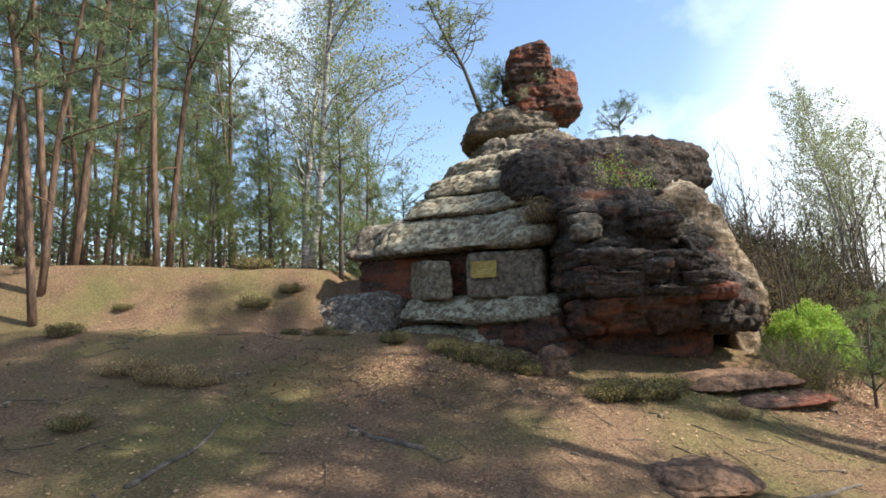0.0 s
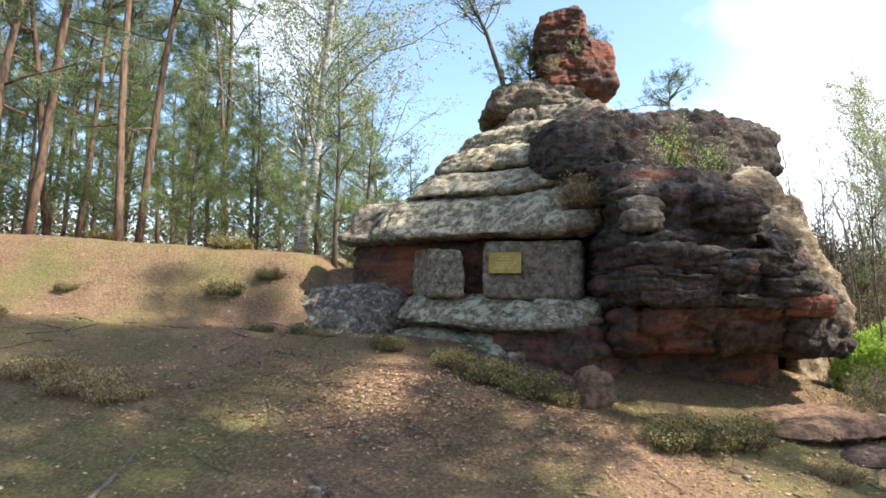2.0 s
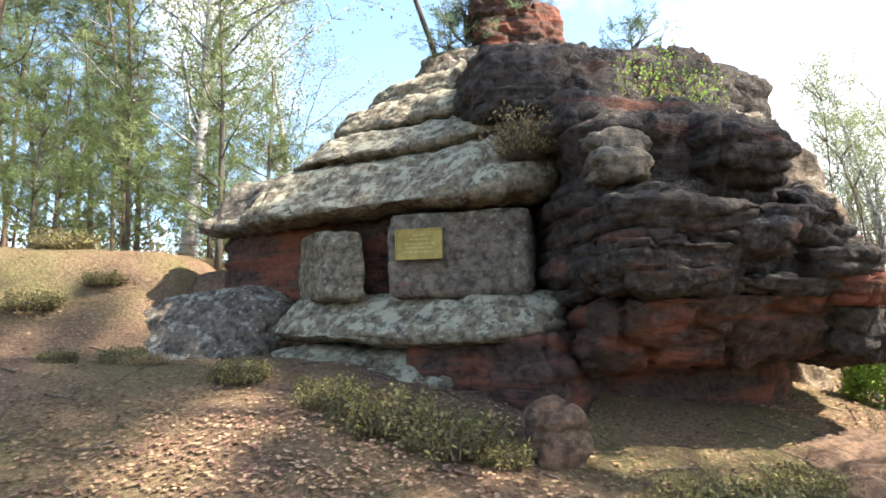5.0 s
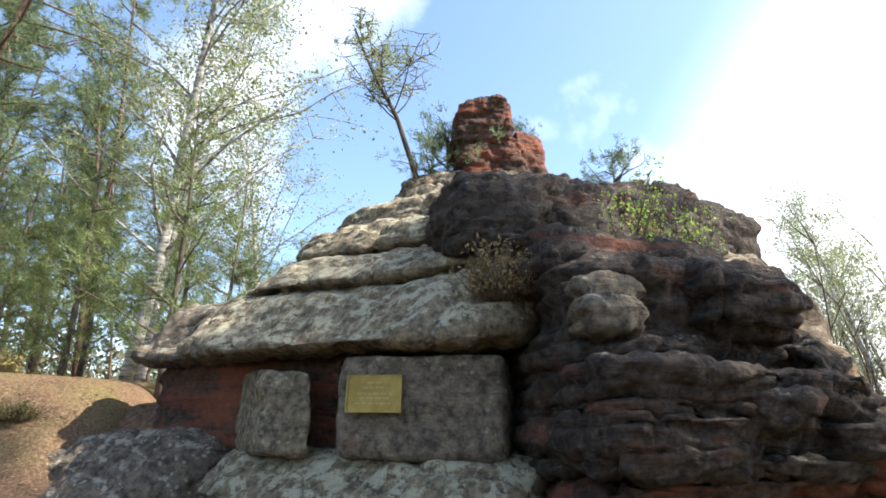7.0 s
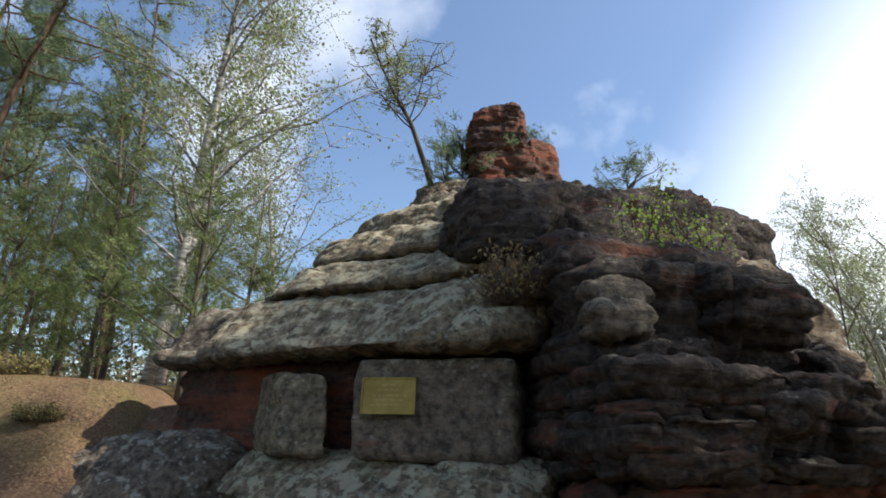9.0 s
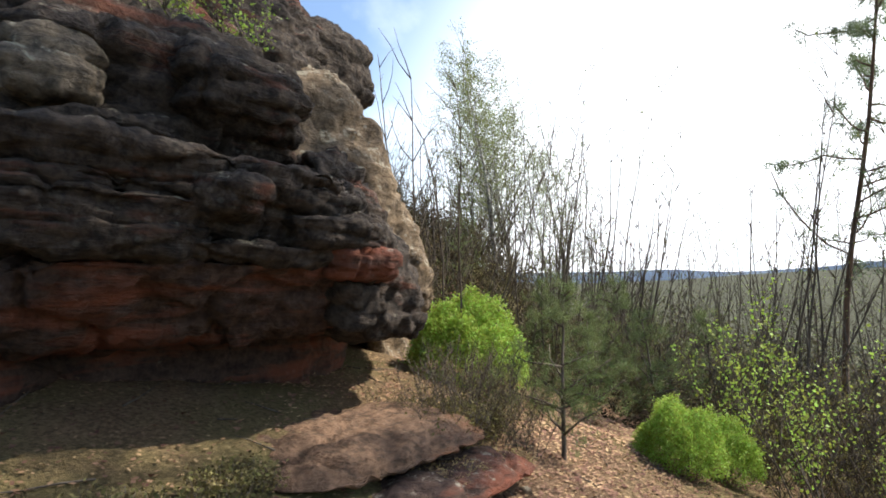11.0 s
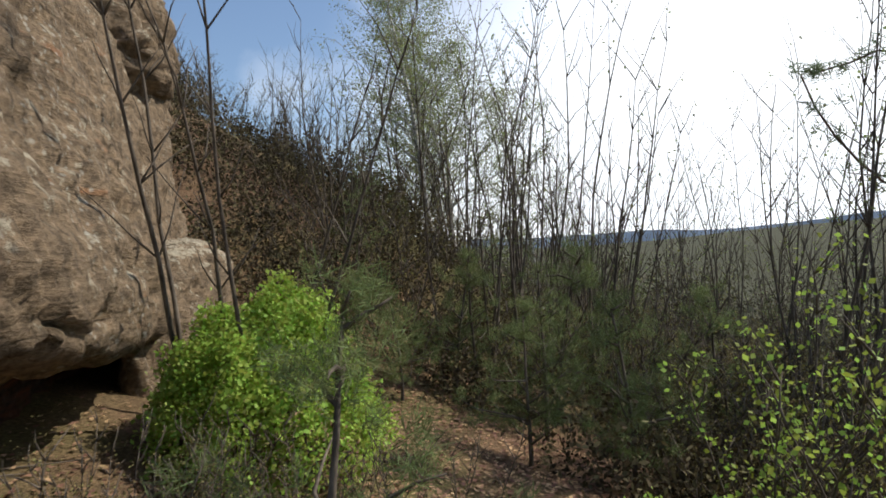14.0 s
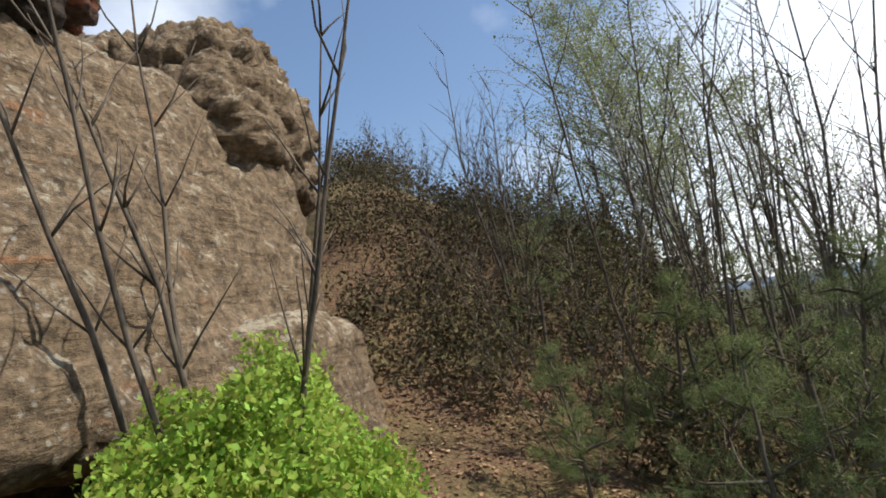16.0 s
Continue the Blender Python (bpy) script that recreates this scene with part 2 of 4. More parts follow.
def hexblock(name, base, top, mat, parent, res=(40, 26, 26), amp=0.07, layer=0.11, power=7.0, seed=0, label=""):
    """A weathered block: a rounded box drawn over eight corners, with bedding grooves and hollows.
    base and top: four corners (front left, front right, back right, back left)."""
    c = np.array([base, top], float)
    verts, faces, index = [], [], {}
    nx, ny, nz = res

    def vert(i, j, k):
        key = (i, j, k)
        if key not in index:
            index[key] = len(verts)
            verts.append((2 * i / nx - 1, 2 * j / ny - 1, 2 * k / nz - 1))
        return index[key]
    for i in range(nx):
        for j in range(ny):
            for k, flip in ((0, 1), (nz, 0)):
                q = [vert(i, j, k), vert(i + 1, j, k), vert(i + 1, j + 1, k), vert(i, j + 1, k)]
                faces.append(q[::-1] if flip else q)
        for k in range(nz):
            for j, flip in ((0, 0), (ny, 1)):
                q = [vert(i, j, k), vert(i + 1, j, k), vert(i + 1, j, k + 1), vert(i, j, k + 1)]
                faces.append(q[::-1] if flip else q)
    for j in range(ny):
        for k in range(nz):
            for i, flip in ((0, 1), (nx, 0)):
                q = [vert(i, j, k), vert(i, j + 1, k), vert(i, j + 1, k + 1), vert(i, j, k + 1)]
                faces.append(q[::-1] if flip else q)
    v = np.array(verts)
    v = v / ((np.abs(v) ** power).sum(1, keepdims=True) ** (1 / power))
    u, w, h = [((v[:, k] + 1) / 2)[:, None] for k in range(3)]
    low = (c[0, 0] * (1 - u) + c[0, 1] * u) * (1 - w) + (c[0, 3] * (1 - u) + c[0, 2] * u) * w
    high = (c[1, 0] * (1 - u) + c[1, 1] * u) * (1 - w) + (c[1, 3] * (1 - u) + c[1, 2] * u) * w
    p = low * (1 - h) + high * h
    f = np.array(faces)
    fn = np.cross(p[f[:, 1]] - p[f[:, 0]], p[f[:, 3]] - p[f[:, 0]])
    vn = np.zeros_like(p)
    for k in range(4):
        np.add.at(vn, f[:, k], fn)
    vn /= np.linalg.norm(vn, axis=1, keepdims=True) + 1e-9
    out = np.empty(len(p))
    s = Vector((seed * 3.7, seed * 1.9, seed * 0.7))
    for k, (q, m) in enumerate(zip(p, vn)):
        q = Vector(q)
        lump = noise.noise(q * 1.1 + s) * 1.0 + noise.noise(q * 2.7 + s) * 0.55
        lump += noise.noise(q * 0.55 - s) * 0.8
        zz = q.z / layer + 1.3 * noise.noise(q * 0.9 + s) + 0.25 * noise.noise(q * 4)
        g = abs((zz % 1.0) - 0.5) * 2
        keepg = 0.35 + 0.65 * max(0.0, min(1.0, 0.5 + 1.6 * noise.noise(q * 1.5 - s)))
        side = 1 - abs(m[2])
        groove = -(g ** 8) * keepg * side
        bed = math.floor(zz)
        shelf = noise.noise(Vector((q.x * 1.4, q.y * 1.4, bed * 5.3)) + s) * 1.1 * side
        joint = -max(0.0, 1 - abs(noise.noise(Vector((q.x * 1.7, q.y * 1.7, q.z * 0.35)) + s * 2)) / 0.07) * 0.6
        rough = abs(noise.noise(q * 5.2 - s)) * 0.5 - 0.12
        pit = -max(0.0, noise.noise(Vector((q.x * 3.2, q.y * 3.2, q.z * 6)) + s) - 0.28) * 1.6
        fine = noise.noise(q * 9) * 0.3 + noise.noise(q * 21) * 0.2
        out[k] = amp * (lump * 0.6 + groove * 0.9 + shelf + joint + rough + pit + fine)
    p = p + vn * out[:, None]
    return part(name, mesh_of(name, p, faces, mat, True), parent, label)


def rotated(o, t, n):
    return lambda s, d, z: (o[0] + s * t[0] + d * n[0], o[1] + s * t[1] + d * n[1], z)


def tubes(paths, sides=5):
    """Tapered tubes; paths: (points, radii)."""
    verts, faces = [], []
    for pts, radii in paths:
        pts = np.asarray(pts, float)
        tang = np.gradient(pts, axis=0)
        tang /= np.linalg.norm(tang, axis=1, keepdims=True) + 1e-9
        ref = np.array([0.31, 0.95, 0.05]) if abs(tang[0, 2]) > 0.6 else np.array([0, 0.1, 1.0])
        start = len(verts)
        for q, t, r in zip(pts, tang, radii):
            a1 = np.cross(t, ref)
            a1 /= np.linalg.norm(a1) + 1e-9
            a2 = np.cross(t, a1)
            for k in range(sides):
                g = 2 * math.pi * k / sides
                verts.append(q + r * (math.cos(g) * a1 + math.sin(g) * a2))
        for i in range(len(pts) - 1):
            for k in range(sides):
                b0, b1 = start + i * sides, start + (i + 1) * sides
                faces.append((b0 + k, b0 + (k + 1) % sides, b1 + (k + 1) % sides, b1 + k))
        faces.append(tuple(start + (len(pts) - 1) * sides + k for k in range(sides)))
        faces.append(tuple(start + k for k in reversed(range(sides))))
    return verts, faces


def bent(rng, start, way, length, steps=5, wander=0.15, rise=0.0):
    """A crooked line that starts along way and bends up (rise) or down."""
    pts, p, d = [np.array(start, float)], np.array(start, float), np.array(way, float)
    d /= np.linalg.norm(d)
    for _ in range(steps):
        d = d + rng.normal(0, wander, 3) + np.array([0, 0, rise])
        d /= np.linalg.norm(d)
        p = p + d * length / steps
        pts.append(p.copy())
    return np.array(pts)


def leaves(rng, spots, size, spread, per, long=1.6, droop=0.0):
    """Small pointed leaves scattered round the spots."""
    n = len(spots) * per
    c = np.repeat(np.asarray(spots), per, 0) + rng.normal(0, spread, (n, 3))
    d = rng.normal(0, 1, (n, 3)) + (0, 0, -droop)
    d /= np.linalg.norm(d, axis=1, keepdims=True)
    e_ = np.cross(d, rng.normal(0, 1, (n, 3)))
    e_ /= np.linalg.norm(e_, axis=1, keepdims=True) + 1e-9
    sz = size * rng.uniform(0.6, 1.4, (n, 1))
    v = np.stack([c, c + d * sz * long / 2 + e_ * sz / 2, c + d * sz * long, c + d * sz * long / 2 - e_ * sz / 2], 1).reshape(-1, 3)
    return v, np.arange(4 * n).reshape(-1, 4)


def needles(rng, spots, ways, length, per, width=0.006):
    """Tufts of thin needles that splay along the twig."""
    n = len(spots) * per
    c = np.repeat(np.asarray(spots), per, 0) + rng.normal(0, length * 0.35, (n, 3))
    d = np.repeat(np.asarray(ways), per, 0) * 0.6 + rng.normal(0, 0.75, (n, 3))
    d /= np.linalg.norm(d, axis=1, keepdims=True) + 1e-9
    e_ = np.cross(d, rng.normal(0, 1, (n, 3)))
    e_ /= np.linalg.norm(e_, axis=1, keepdims=True) + 1e-9
    ln = length * rng.uniform(0.7, 1.3, (n, 1))
    v = np.stack([c - e_ * width, c + e_ * width, c + d * ln], 1).reshape(-1, 3)
    return v, np.arange(3 * n).reshape(-1, 3)


def tree(name, wood, crown, bark, leafmat, label, category="tree", group=""):
    ob = tagged(new(name), label, category, group)
    if crown is None:
        for w in (w for w in wood if len(w[0]) > 8):
            part("stem", mesh_of("stem", *tubes([w], 7), bark, True), ob)
        tagged(part("twig_spray", mesh_of("twig_spray", *tubes([w for w in wood if len(w[0]) < 9]), bark, True), ob, "thin rising bare twigs"), kind="stuff")
    else:
        part("trunk", mesh_of("trunk", *tubes(wood), bark, True), ob)
    if crown is not None and len(crown[0]):
        part("crown", mesh_of("crown", *crown, leafmat), ob)
    return ob


def make_pine(seed, height, bare=0.5, radius=0.14, lean=0.0, tufts=1.0):
    """A forest pine: long bare stem, uneven flat crown of tufted limbs."""
    rng = np.random.default_rng(seed)
    trunk = bent(rng, (0, 0, -0.3), (lean, 0, 1), height + 0.3, 9, 0.025, 0.01)
    rad = np.linspace(radius, radius * 0.25, 10)
    wood, spots, ways = [(trunk, rad)], [], []
    for k in range(int(26 * (1 - bare) + 10)):
        h = bare + (1 - bare) * (k / (26 * (1 - bare) + 10)) ** 0.8
        at = trunk[0] + (trunk[-1] - trunk[0]) * h
        at = np.array([np.interp(at[2], trunk[:, 2], trunk[:, q]) for q in range(3)])
        g = rng.uniform(0, 6.28)
        ln = height * 0.2 * (1.15 - 0.8 * (h - bare) / (1 - bare)) * rng.uniform(0.6, 1.2)
        limb = bent(rng, at, (math.cos(g), math.sin(g), rng.uniform(-0.1, 0.5)), ln, 5, 0.22, 0.06)
        wood.append((limb, np.linspace(radius * 0.28, 0.012, 6)))
        for q in range(1, 6):
            for _ in range(int(3 * tufts)):
                tw = limb[q] + rng.normal(0, 0.09 * height / 8, 3) * (1, 1, 0.6)
                spots.append(tw)
                w = tw - at + (0, 0, 0.3)
                ways.append(w / np.linalg.norm(w))
    for _ in range(3):                          # dead snags on the bare stem
        at = trunk[rng.integers(2, 5)]
        g = rng.uniform(0, 6.28)
        wood.append((bent(rng, at, (math.cos(g), math.sin(g), -0.1), height * 0.08, 3, 0.2), np.linspace(0.02, 0.005, 4)))
    return wood, needles(rng, spots, ways, 0.14 * (height / 9) ** 0.5, 26, 0.008 * (height / 9) ** 0.4)


def make_young_pine(seed, height, spread=0.36, tufts=26, needle=0.09, width=0.0045):
    """A young pine clothed to the ground in whorls of soft twigs."""
    rng = np.random.default_rng(seed)
    trunk = bent(rng, (0, 0, -0.1), (0, 0, 1), height + 0.1, 8, 0.03, 0.02)
    wood, spots, ways = [(trunk, np.linspace(0.012 * height + 0.008, 0.006, 9))], [], []
    for k in range(9 + int(height * 7)):
        h = rng.uniform(0.06, 0.98)
        at = np.array([np.interp(h * height, trunk[:, 2], trunk[:, q]) for q in range(3)])
        g = rng.uniform(0, 6.28)
        ln = height * spread * (1.05 - h) * rng.uniform(0.6, 1.2) + 0.1
        limb = bent(rng, at, (math.cos(g), math.sin(g), 0.35), ln, 4, 0.18, 0.08)
        wood.append((limb, np.linspace(0.012, 0.003, 5)))
        for q in np.linspace(0.25, 1, max(3, int(ln / 0.12))):
            p = np.array([np.interp(q * 4, range(5), limb[:, z]) for z in range(3)])
            for _ in range(2):
                spots.append(p + rng.normal(0, 0.05 + ln * 0.06, 3))
                w = limb[-1] - limb[0] + (0, 0, 0.25)
                ways.append(w / np.linalg.norm(w))
    return wood, needles(rng, spots, ways, needle, tufts, width)


def make_birch(seed, height, lean=(0.1, 0), radius=0.11, leaf=0.035, per=5, spread=0.3, droop=-0.05, first=0.25, limbs=26):
    """A birch in its first leaf: ascending limbs, fine hanging twigs, a thin haze of leaves."""
    rng = np.random.default_rng(seed)
    trunk = bent(rng, (0, 0, -0.2), (lean[0], lean[1], 1), height, 10, 0.05, 0.02)
    wood, spots = [(trunk, np.linspace(radius, 0.015, 11))], []
    for k in range(limbs):
        h = first + (0.97 - first) * k / limbs
        at = np.array([np.interp(h * 10, range(11), trunk[:, q]) for q in range(3)])
        g = rng.uniform(0, 6.28)
        ln = height * spread * (1.1 - h * 0.75) * rng.uniform(0.6, 1.2)
        limb = bent(rng, at, (math.cos(g), math.sin(g), 1.0), ln, 6, 0.13, 0.0)
        wood.append((limb, np.linspace(radius * 0.3 * (1.2 - h), 0.006, 7)))
        for q in range(2, 7):
            for _ in range(2):
                g2 = rng.uniform(0, 6.28)
                tw = bent(rng, limb[q], (math.cos(g2), math.sin(g2), 0.35), ln * 0.32, 4, 0.2, droop)
                wood.append((tw, np.linspace(0.007, 0.002, 5)))
                spots += list(tw[1:])
    return wood, leaves(rng, spots, leaf, 0.07 * height / 7, per, 1.3, 0.6)


def make_saplings(seed, height, stems=5, spread=0.5, leaf=0.0, per=0, radius=0.022, base_spread=0.25):
    """Thin bare stems from one stool, with rising twigs and a few buds."""
    rng = np.random.default_rng(seed)
    wood, spots = [], []
    for _ in range(stems):
        g = rng.uniform(0, 6.28)
        ht = height * rng.uniform(0.65, 1.05)
        st = bent(rng, (base_spread * rng.normal(), base_spread * rng.normal(), -0.15), (spread * math.cos(g) * 0.35, spread * math.sin(g) * 0.35, 1), ht, 8, 0.06, 0.03)
        wood.append((st, np.linspace(radius, 0.004, 9)))
        for q in range(3, 9):
            for _ in range(2):
                g2 = rng.uniform(0, 6.28)
                tw = bent(rng, st[q], (math.cos(g2), math.sin(g2), 1.4), ht * rng.uniform(0.08, 0.2), 3, 0.14, 0.05)
                wood.append((tw, np.linspace(0.007, 0.002, 4)))
                spots += list(tw[1:])
    crown = leaves(rng, spots, leaf, 0.06, per, 1.3) if per else None
    return wood, crown


def make_bush(seed, rx, ry, h, leaf=0.028, count=9000, stems=26):
    """A dense leafy mound on thin stems, with an uneven skin of leaf sprays."""
    rng = np.random.default_rng(seed)
    wood, spots = [], []
    for _ in range(stems):
        g, q = rng.uniform(0, 6.28), math.sqrt(rng.uniform(0, 1))
        x, y = rx * q * math.cos(g), ry * q * math.sin(g)
        tip = h * (1 - 0.75 * q * q) * rng.uniform(0.8, 1.1)
        wood.append((bent(rng, (x * 0.5, y * 0.5, -0.05), (x * 0.5, y * 0.5, tip), math.hypot(math.hypot(x, y) * 0.5, tip), 4, 0.12), np.linspace(0.008, 0.002, 5)))
    while len(spots) < count // 9:
        g, q = rng.uniform(0, 6.28), math.sqrt(rng.uniform(0, 1))
        x, y = q * math.cos(g), q * math.sin(g)
        bump = 1 + 0.28 * noise.noise(Vector((x * 2.3 + seed, y * 2.3, 0))) + 0.15 * noise.noise(Vector((x * 6, y * 6, seed)))
        z = h * math.sqrt(max(0.02, 1 - q * q)) * bump * (1 - 0.55 * rng.uniform(0, 1) ** 2.2)
        spots.append((x * rx * bump, y * ry * bump, z))
    return wood, leaves(rng, spots, leaf, 0.035, 9, 1.4)


def make_heath(seed, r, h, stems=160, leafy=5):
    """A low heather tussock: wiry stems with tiny leaves."""
    rng = np.random.default_rng(seed)
    wood, spots = [], []
    for _ in range(stems):
        g, q = rng.uniform(0, 6.28), math.sqrt(rng.uniform(0, 1))
        st = bent(rng, (r * q * math.cos(g), r * q * math.sin(g), -0.03), (0.5 * q * math.cos(g), 0.5 * q * math.sin(g), 1), h * rng.uniform(0.5, 1.1), 3, 0.2)
        wood.append((st, np.linspace(0.004, 0.0015, 4)))
        spots += list(st[1:])
    return wood, leaves(rng, spots, 0.014, 0.02, leafy, 2.0)


def stand(ob, x, y, turn=0.0, scale=1.0, sink=0.0, tilt=(0, 0)):
    m = pose(x, y, rolled(x, y) - sink, tilt[0], tilt[1], turn) @ Matrix.Scale(scale, 4)
    return copy_thing(ob, m)


def first_at(ob, x, y, turn=0.0, scale=1.0, tilt=(0, 0)):
    ob.matrix_basis = pose(x, y, rolled(x, y), tilt[0], tilt[1], turn) @ Matrix.Scale(scale, 4)
    return ob


# ---- ground: one sheet to the horizon ----
def spaced(lo, hi, step, far):
    inner = np.arange(lo, hi + step / 2, step)
    grow = np.cumsum(step * 1.13 ** np.arange(1, 80))
    grow = grow[grow < far]
    return np.concatenate([lo - grow[::-1], inner, hi + grow])


gx, gy = spaced(-7, 9, 0.075, 900), spaced(-2, 11, 0.075, 900)
gxx, gyy = np.meshgrid(gx, gy)
gz = ground_height(gxx, gyy)
for j in range(gz.shape[0]):
    for i in range(gz.shape[1]):
        q = Vector((gxx[j, i], gyy[j, i], 0))
        gz[j, i] += 0.05 * noise.noise(q * 0.8) + 0.02 * noise.noise(q * 3.1) + 0.008 * noise.noise(q * 11)
far = np.hypot(gxx, gyy)
gz = np.where(far > 60, gz + 0.09 * np.clip(far - 60, 0, 500) * (0.55 + 0.25 * np.sin(np.arctan2(gxx, gyy) * 5 + 1)), gz)
nx_, ny_ = len(gx), len(gy)
idx = np.arange(nx_ * ny_).reshape(ny_, nx_)
quads = np.stack([idx[:-1, :-1], idx[:-1, 1:], idx[1:, 1:], idx[1:, :-1]], -1).reshape(-1, 4)
ground = new("ground", mesh_of("ground", np.stack([gxx, gyy, gz], -1).reshape(-1, 3), quads, SOIL, True))
tagged(ground, "brown forest floor of soil, needles and dead leaves", "ground", kind="structure")

# ---- the sandstone outcrop ----
rock = tagged(new("rock_outcrop"), "weathered layered sandstone outcrop with lichen and a cleft", "rock")
L = rotated((1.19, 7.49), (0.82, -0.57), (0.57, 0.82))     # left face: along, inward, up
R = rotated((1.68, 6.7), (0.96, 0.24), (0.0, 1.0))     # right face
W = rotated((0.62, 7.9), (0.95, -0.3), (0.3, 0.95))      # wall of the plaque
B = rotated((-0.13, 8.3), (0.97, -0.22), (-0.38, 0.92))  # squared block


def box(F, s0, s1, d0, d1, z0, z1, top=0.0, slope=0.0, back=0.0, splay=0.0):
    """Corners of a block on a face. top: how far the top edge leans back; slope: rise from s0 to s1; back: rise of the rear."""
    base = [F(s0, d0, z0), F(s1, d0, z0 + slope), F(s1, d1, z0 + slope + back), F(s0, d1, z0 + back)]
    lid = [F(s0 + splay, d0 + top, z1), F(s1 - splay, d0 + top, z1 + slope), F(s1 - splay, d1, z1 + slope + back), F(s0 + splay, d1, z1 + back)]
    return base, lid


def layer(name, F, dims, mat, seed, label="", amp=0.07, lay=0.11, power=7.0, res=(44, 22, 22), **kw):
    base, lid = box(F, *dims, **kw)
    return hexblock(name, base, lid, mat, rock, res, amp, lay, power, seed, label)


# left face, from the foot up
layer("core", L, (-2.6, 0.9, 1.1, 4.6, 0.2, 2.9), ROCK, 1, amp=0.1)
layer("boulder", L, (-4.25, -2.2, -0.85, 1.3, 0.7, 1.82), ROCK_FLECK, 2, "grey boulder flecked with pale lichen", amp=0.11, lay=0.3, power=4.0, top=0.8, slope=-0.05, res=(60, 34, 34))
layer("boulder", L, (-3.3, -2.1, -1.0, 0.9, 0.66, 1.34), ROCK_FLECK, 15, "lower grey boulder flecked with lichen", amp=0.09, lay=0.25, power=4.0, top=0.4, slope=-0.08)
layer("bank", L, (-4.4, -1.5, 0.0, 2.0, 1.3, 2.14), ROCK_SAND, 3, "sandy tan bank under the slab", amp=0.07, lay=0.3, power=5.0, top=0.7, slope=-0.14)
layer("foot_slab", L, (-2.5, -0.5, -0.66, 0.8, 0.68, 1.34), ROCK_PALE, 4, "pale tilted foot slab", amp=0.08, lay=0.2, power=4.5, top=0.75, slope=-0.06)
layer("foot_recess", L, (-0.95, 0.3, 0.0, 1.2, 0.55, 1.45), ROCK_RED, 5, amp=0.08)
layer("ledge", L, (-2.28, 0.25, -0.24, 1.1, 1.32, 1.72), ROCK_PALE, 6, "jutting ledge with pale lichen", amp=0.06, lay=0.16, power=4.5, top=0.42, slope=-0.02, res=(70, 24, 20))
layer("recess_wall", L, (-3.4, -0.8, 0.36, 1.8, 1.6, 2.42), ROCK_RED, 7, amp=0.05)
layer("square_block", B, (0.0, 0.38, 0.0, 0.8, 1.66, 2.24), ROCK_PALE, 8, "squared block beside the plaque", amp=0.03, lay=0.5, power=9.0, top=0.1, slope=-0.03)
layer("plaque_wall", W, (-0.27, 0.8, 0.0, 0.9, 1.64, 2.27), ROCK, 9, amp=0.022, lay=0.6, power=14.0)
layer("great_slab", L, (-2.85, 0.22, -0.25, 2.4, 2.26, 2.98), ROCK_PALE, 10, "great reclining slab crusted with lichen", amp=0.07, lay=0.24, power=5.0, top=0.75, slope=-0.02, back=0.3, res=(80, 36, 26))
layer("slab_nose", L, (-3.5, -2.2, 0.0, 1.6, 2.28, 2.95), ROCK, 11, "overhanging end of the reclining slab", amp=0.08, lay=0.2, power=4.0, top=0.55, back=0.1)
layer("upper_slab", L, (-2.75, 0.35, 0.25, 3.0, 2.84, 3.32), ROCK_PALE, 12, amp=0.08, lay=0.15, power=5.0, top=0.55, back=0.2, splay=0.15, res=(60, 26, 22))
layer("upper_slab", L, (-2.5, 0.15, 0.7, 3.0, 3.22, 3.68), ROCK_PALE, 13, amp=0.08, lay=0.13, power=5.0, top=0.35, back=0.2, splay=0.12, res=(60, 26, 22))
layer("upper_slab", L, (-2.3, -0.15, 1.15, 3.0, 3.58, 4.02), ROCK_PALE, 16, amp=0.07, lay=0.12, power=5.0, top=0.25, back=0.1, splay=0.1, res=(60, 26, 22))
layer("shoulder_foot", L, (-2.0, -0.5, 1.9, 3.6, 3.8, 4.6), ROCK, 14, amp=0.1, lay=0.2, top=0.4)

# right mass: undercut foot, red belly, bedded cheeks, brow
layer("cave_back", R, (0.1, 2.1, 1.15, 3.0, 0.2, 1.4), ROCK_RED, 20, amp=0.06)
layer("cleft_wall", R, (-0.4, 0.3, 1.7, 3.5, 0.3, 3.1), ROCK_SHADED, 21, amp=0.08)
base = [R(-0.1, 0.6, 1.12), R(1.98, 0.5, 1.18), R(2.6, 2.2, 1.12), R(-0.1, 2.0, 0.95)]
lid = [R(-0.06, 0.0, 1.62), R(1.96, 0.0, 1.68), R(2.5, 2.2, 1.7), R(-0.1, 2.0, 1.6)]
hexblock("red_belly", base, lid, ROCK_RED, rock, (60, 24, 26), 0.12, 0.17, 7.0, 22, "undercut belly of raw red sandstone")
rngb = np.random.default_rng(8)
for k, (z0, z1, right) in enumerate(((1.6, 1.76, 1.98), (1.73, 1.9, 1.84), (1.87, 2.0, 1.7), (1.97, 2.14, 1.58))):
    cuts = sorted([-0.02, right, *rngb.uniform(0.35, right - 0.3, 2)])
    for s0, s1 in zip(cuts, cuts[1:]):
        d = 0.04 - 0.03 * k + rngb.uniform(-0.09, 0.09)
        mt = ROCK_RED if k == 0 and s1 > 1.8 else ROCK_SHADED
        layer("bedded_layer", R, (s0 - 0.12, s1 + 0.12, d, 2.0, z0 - 0.04 + rngb.uniform(-0.03, 0.03), z1 + rngb.uniform(-0.03, 0.04)), mt, 200 + 7 * k + int(s0 * 10), amp=0.075, lay=0.13, power=5.5, res=(40, 20, 16), top=-0.1, slope=rngb.uniform(-0.02, 0.05))
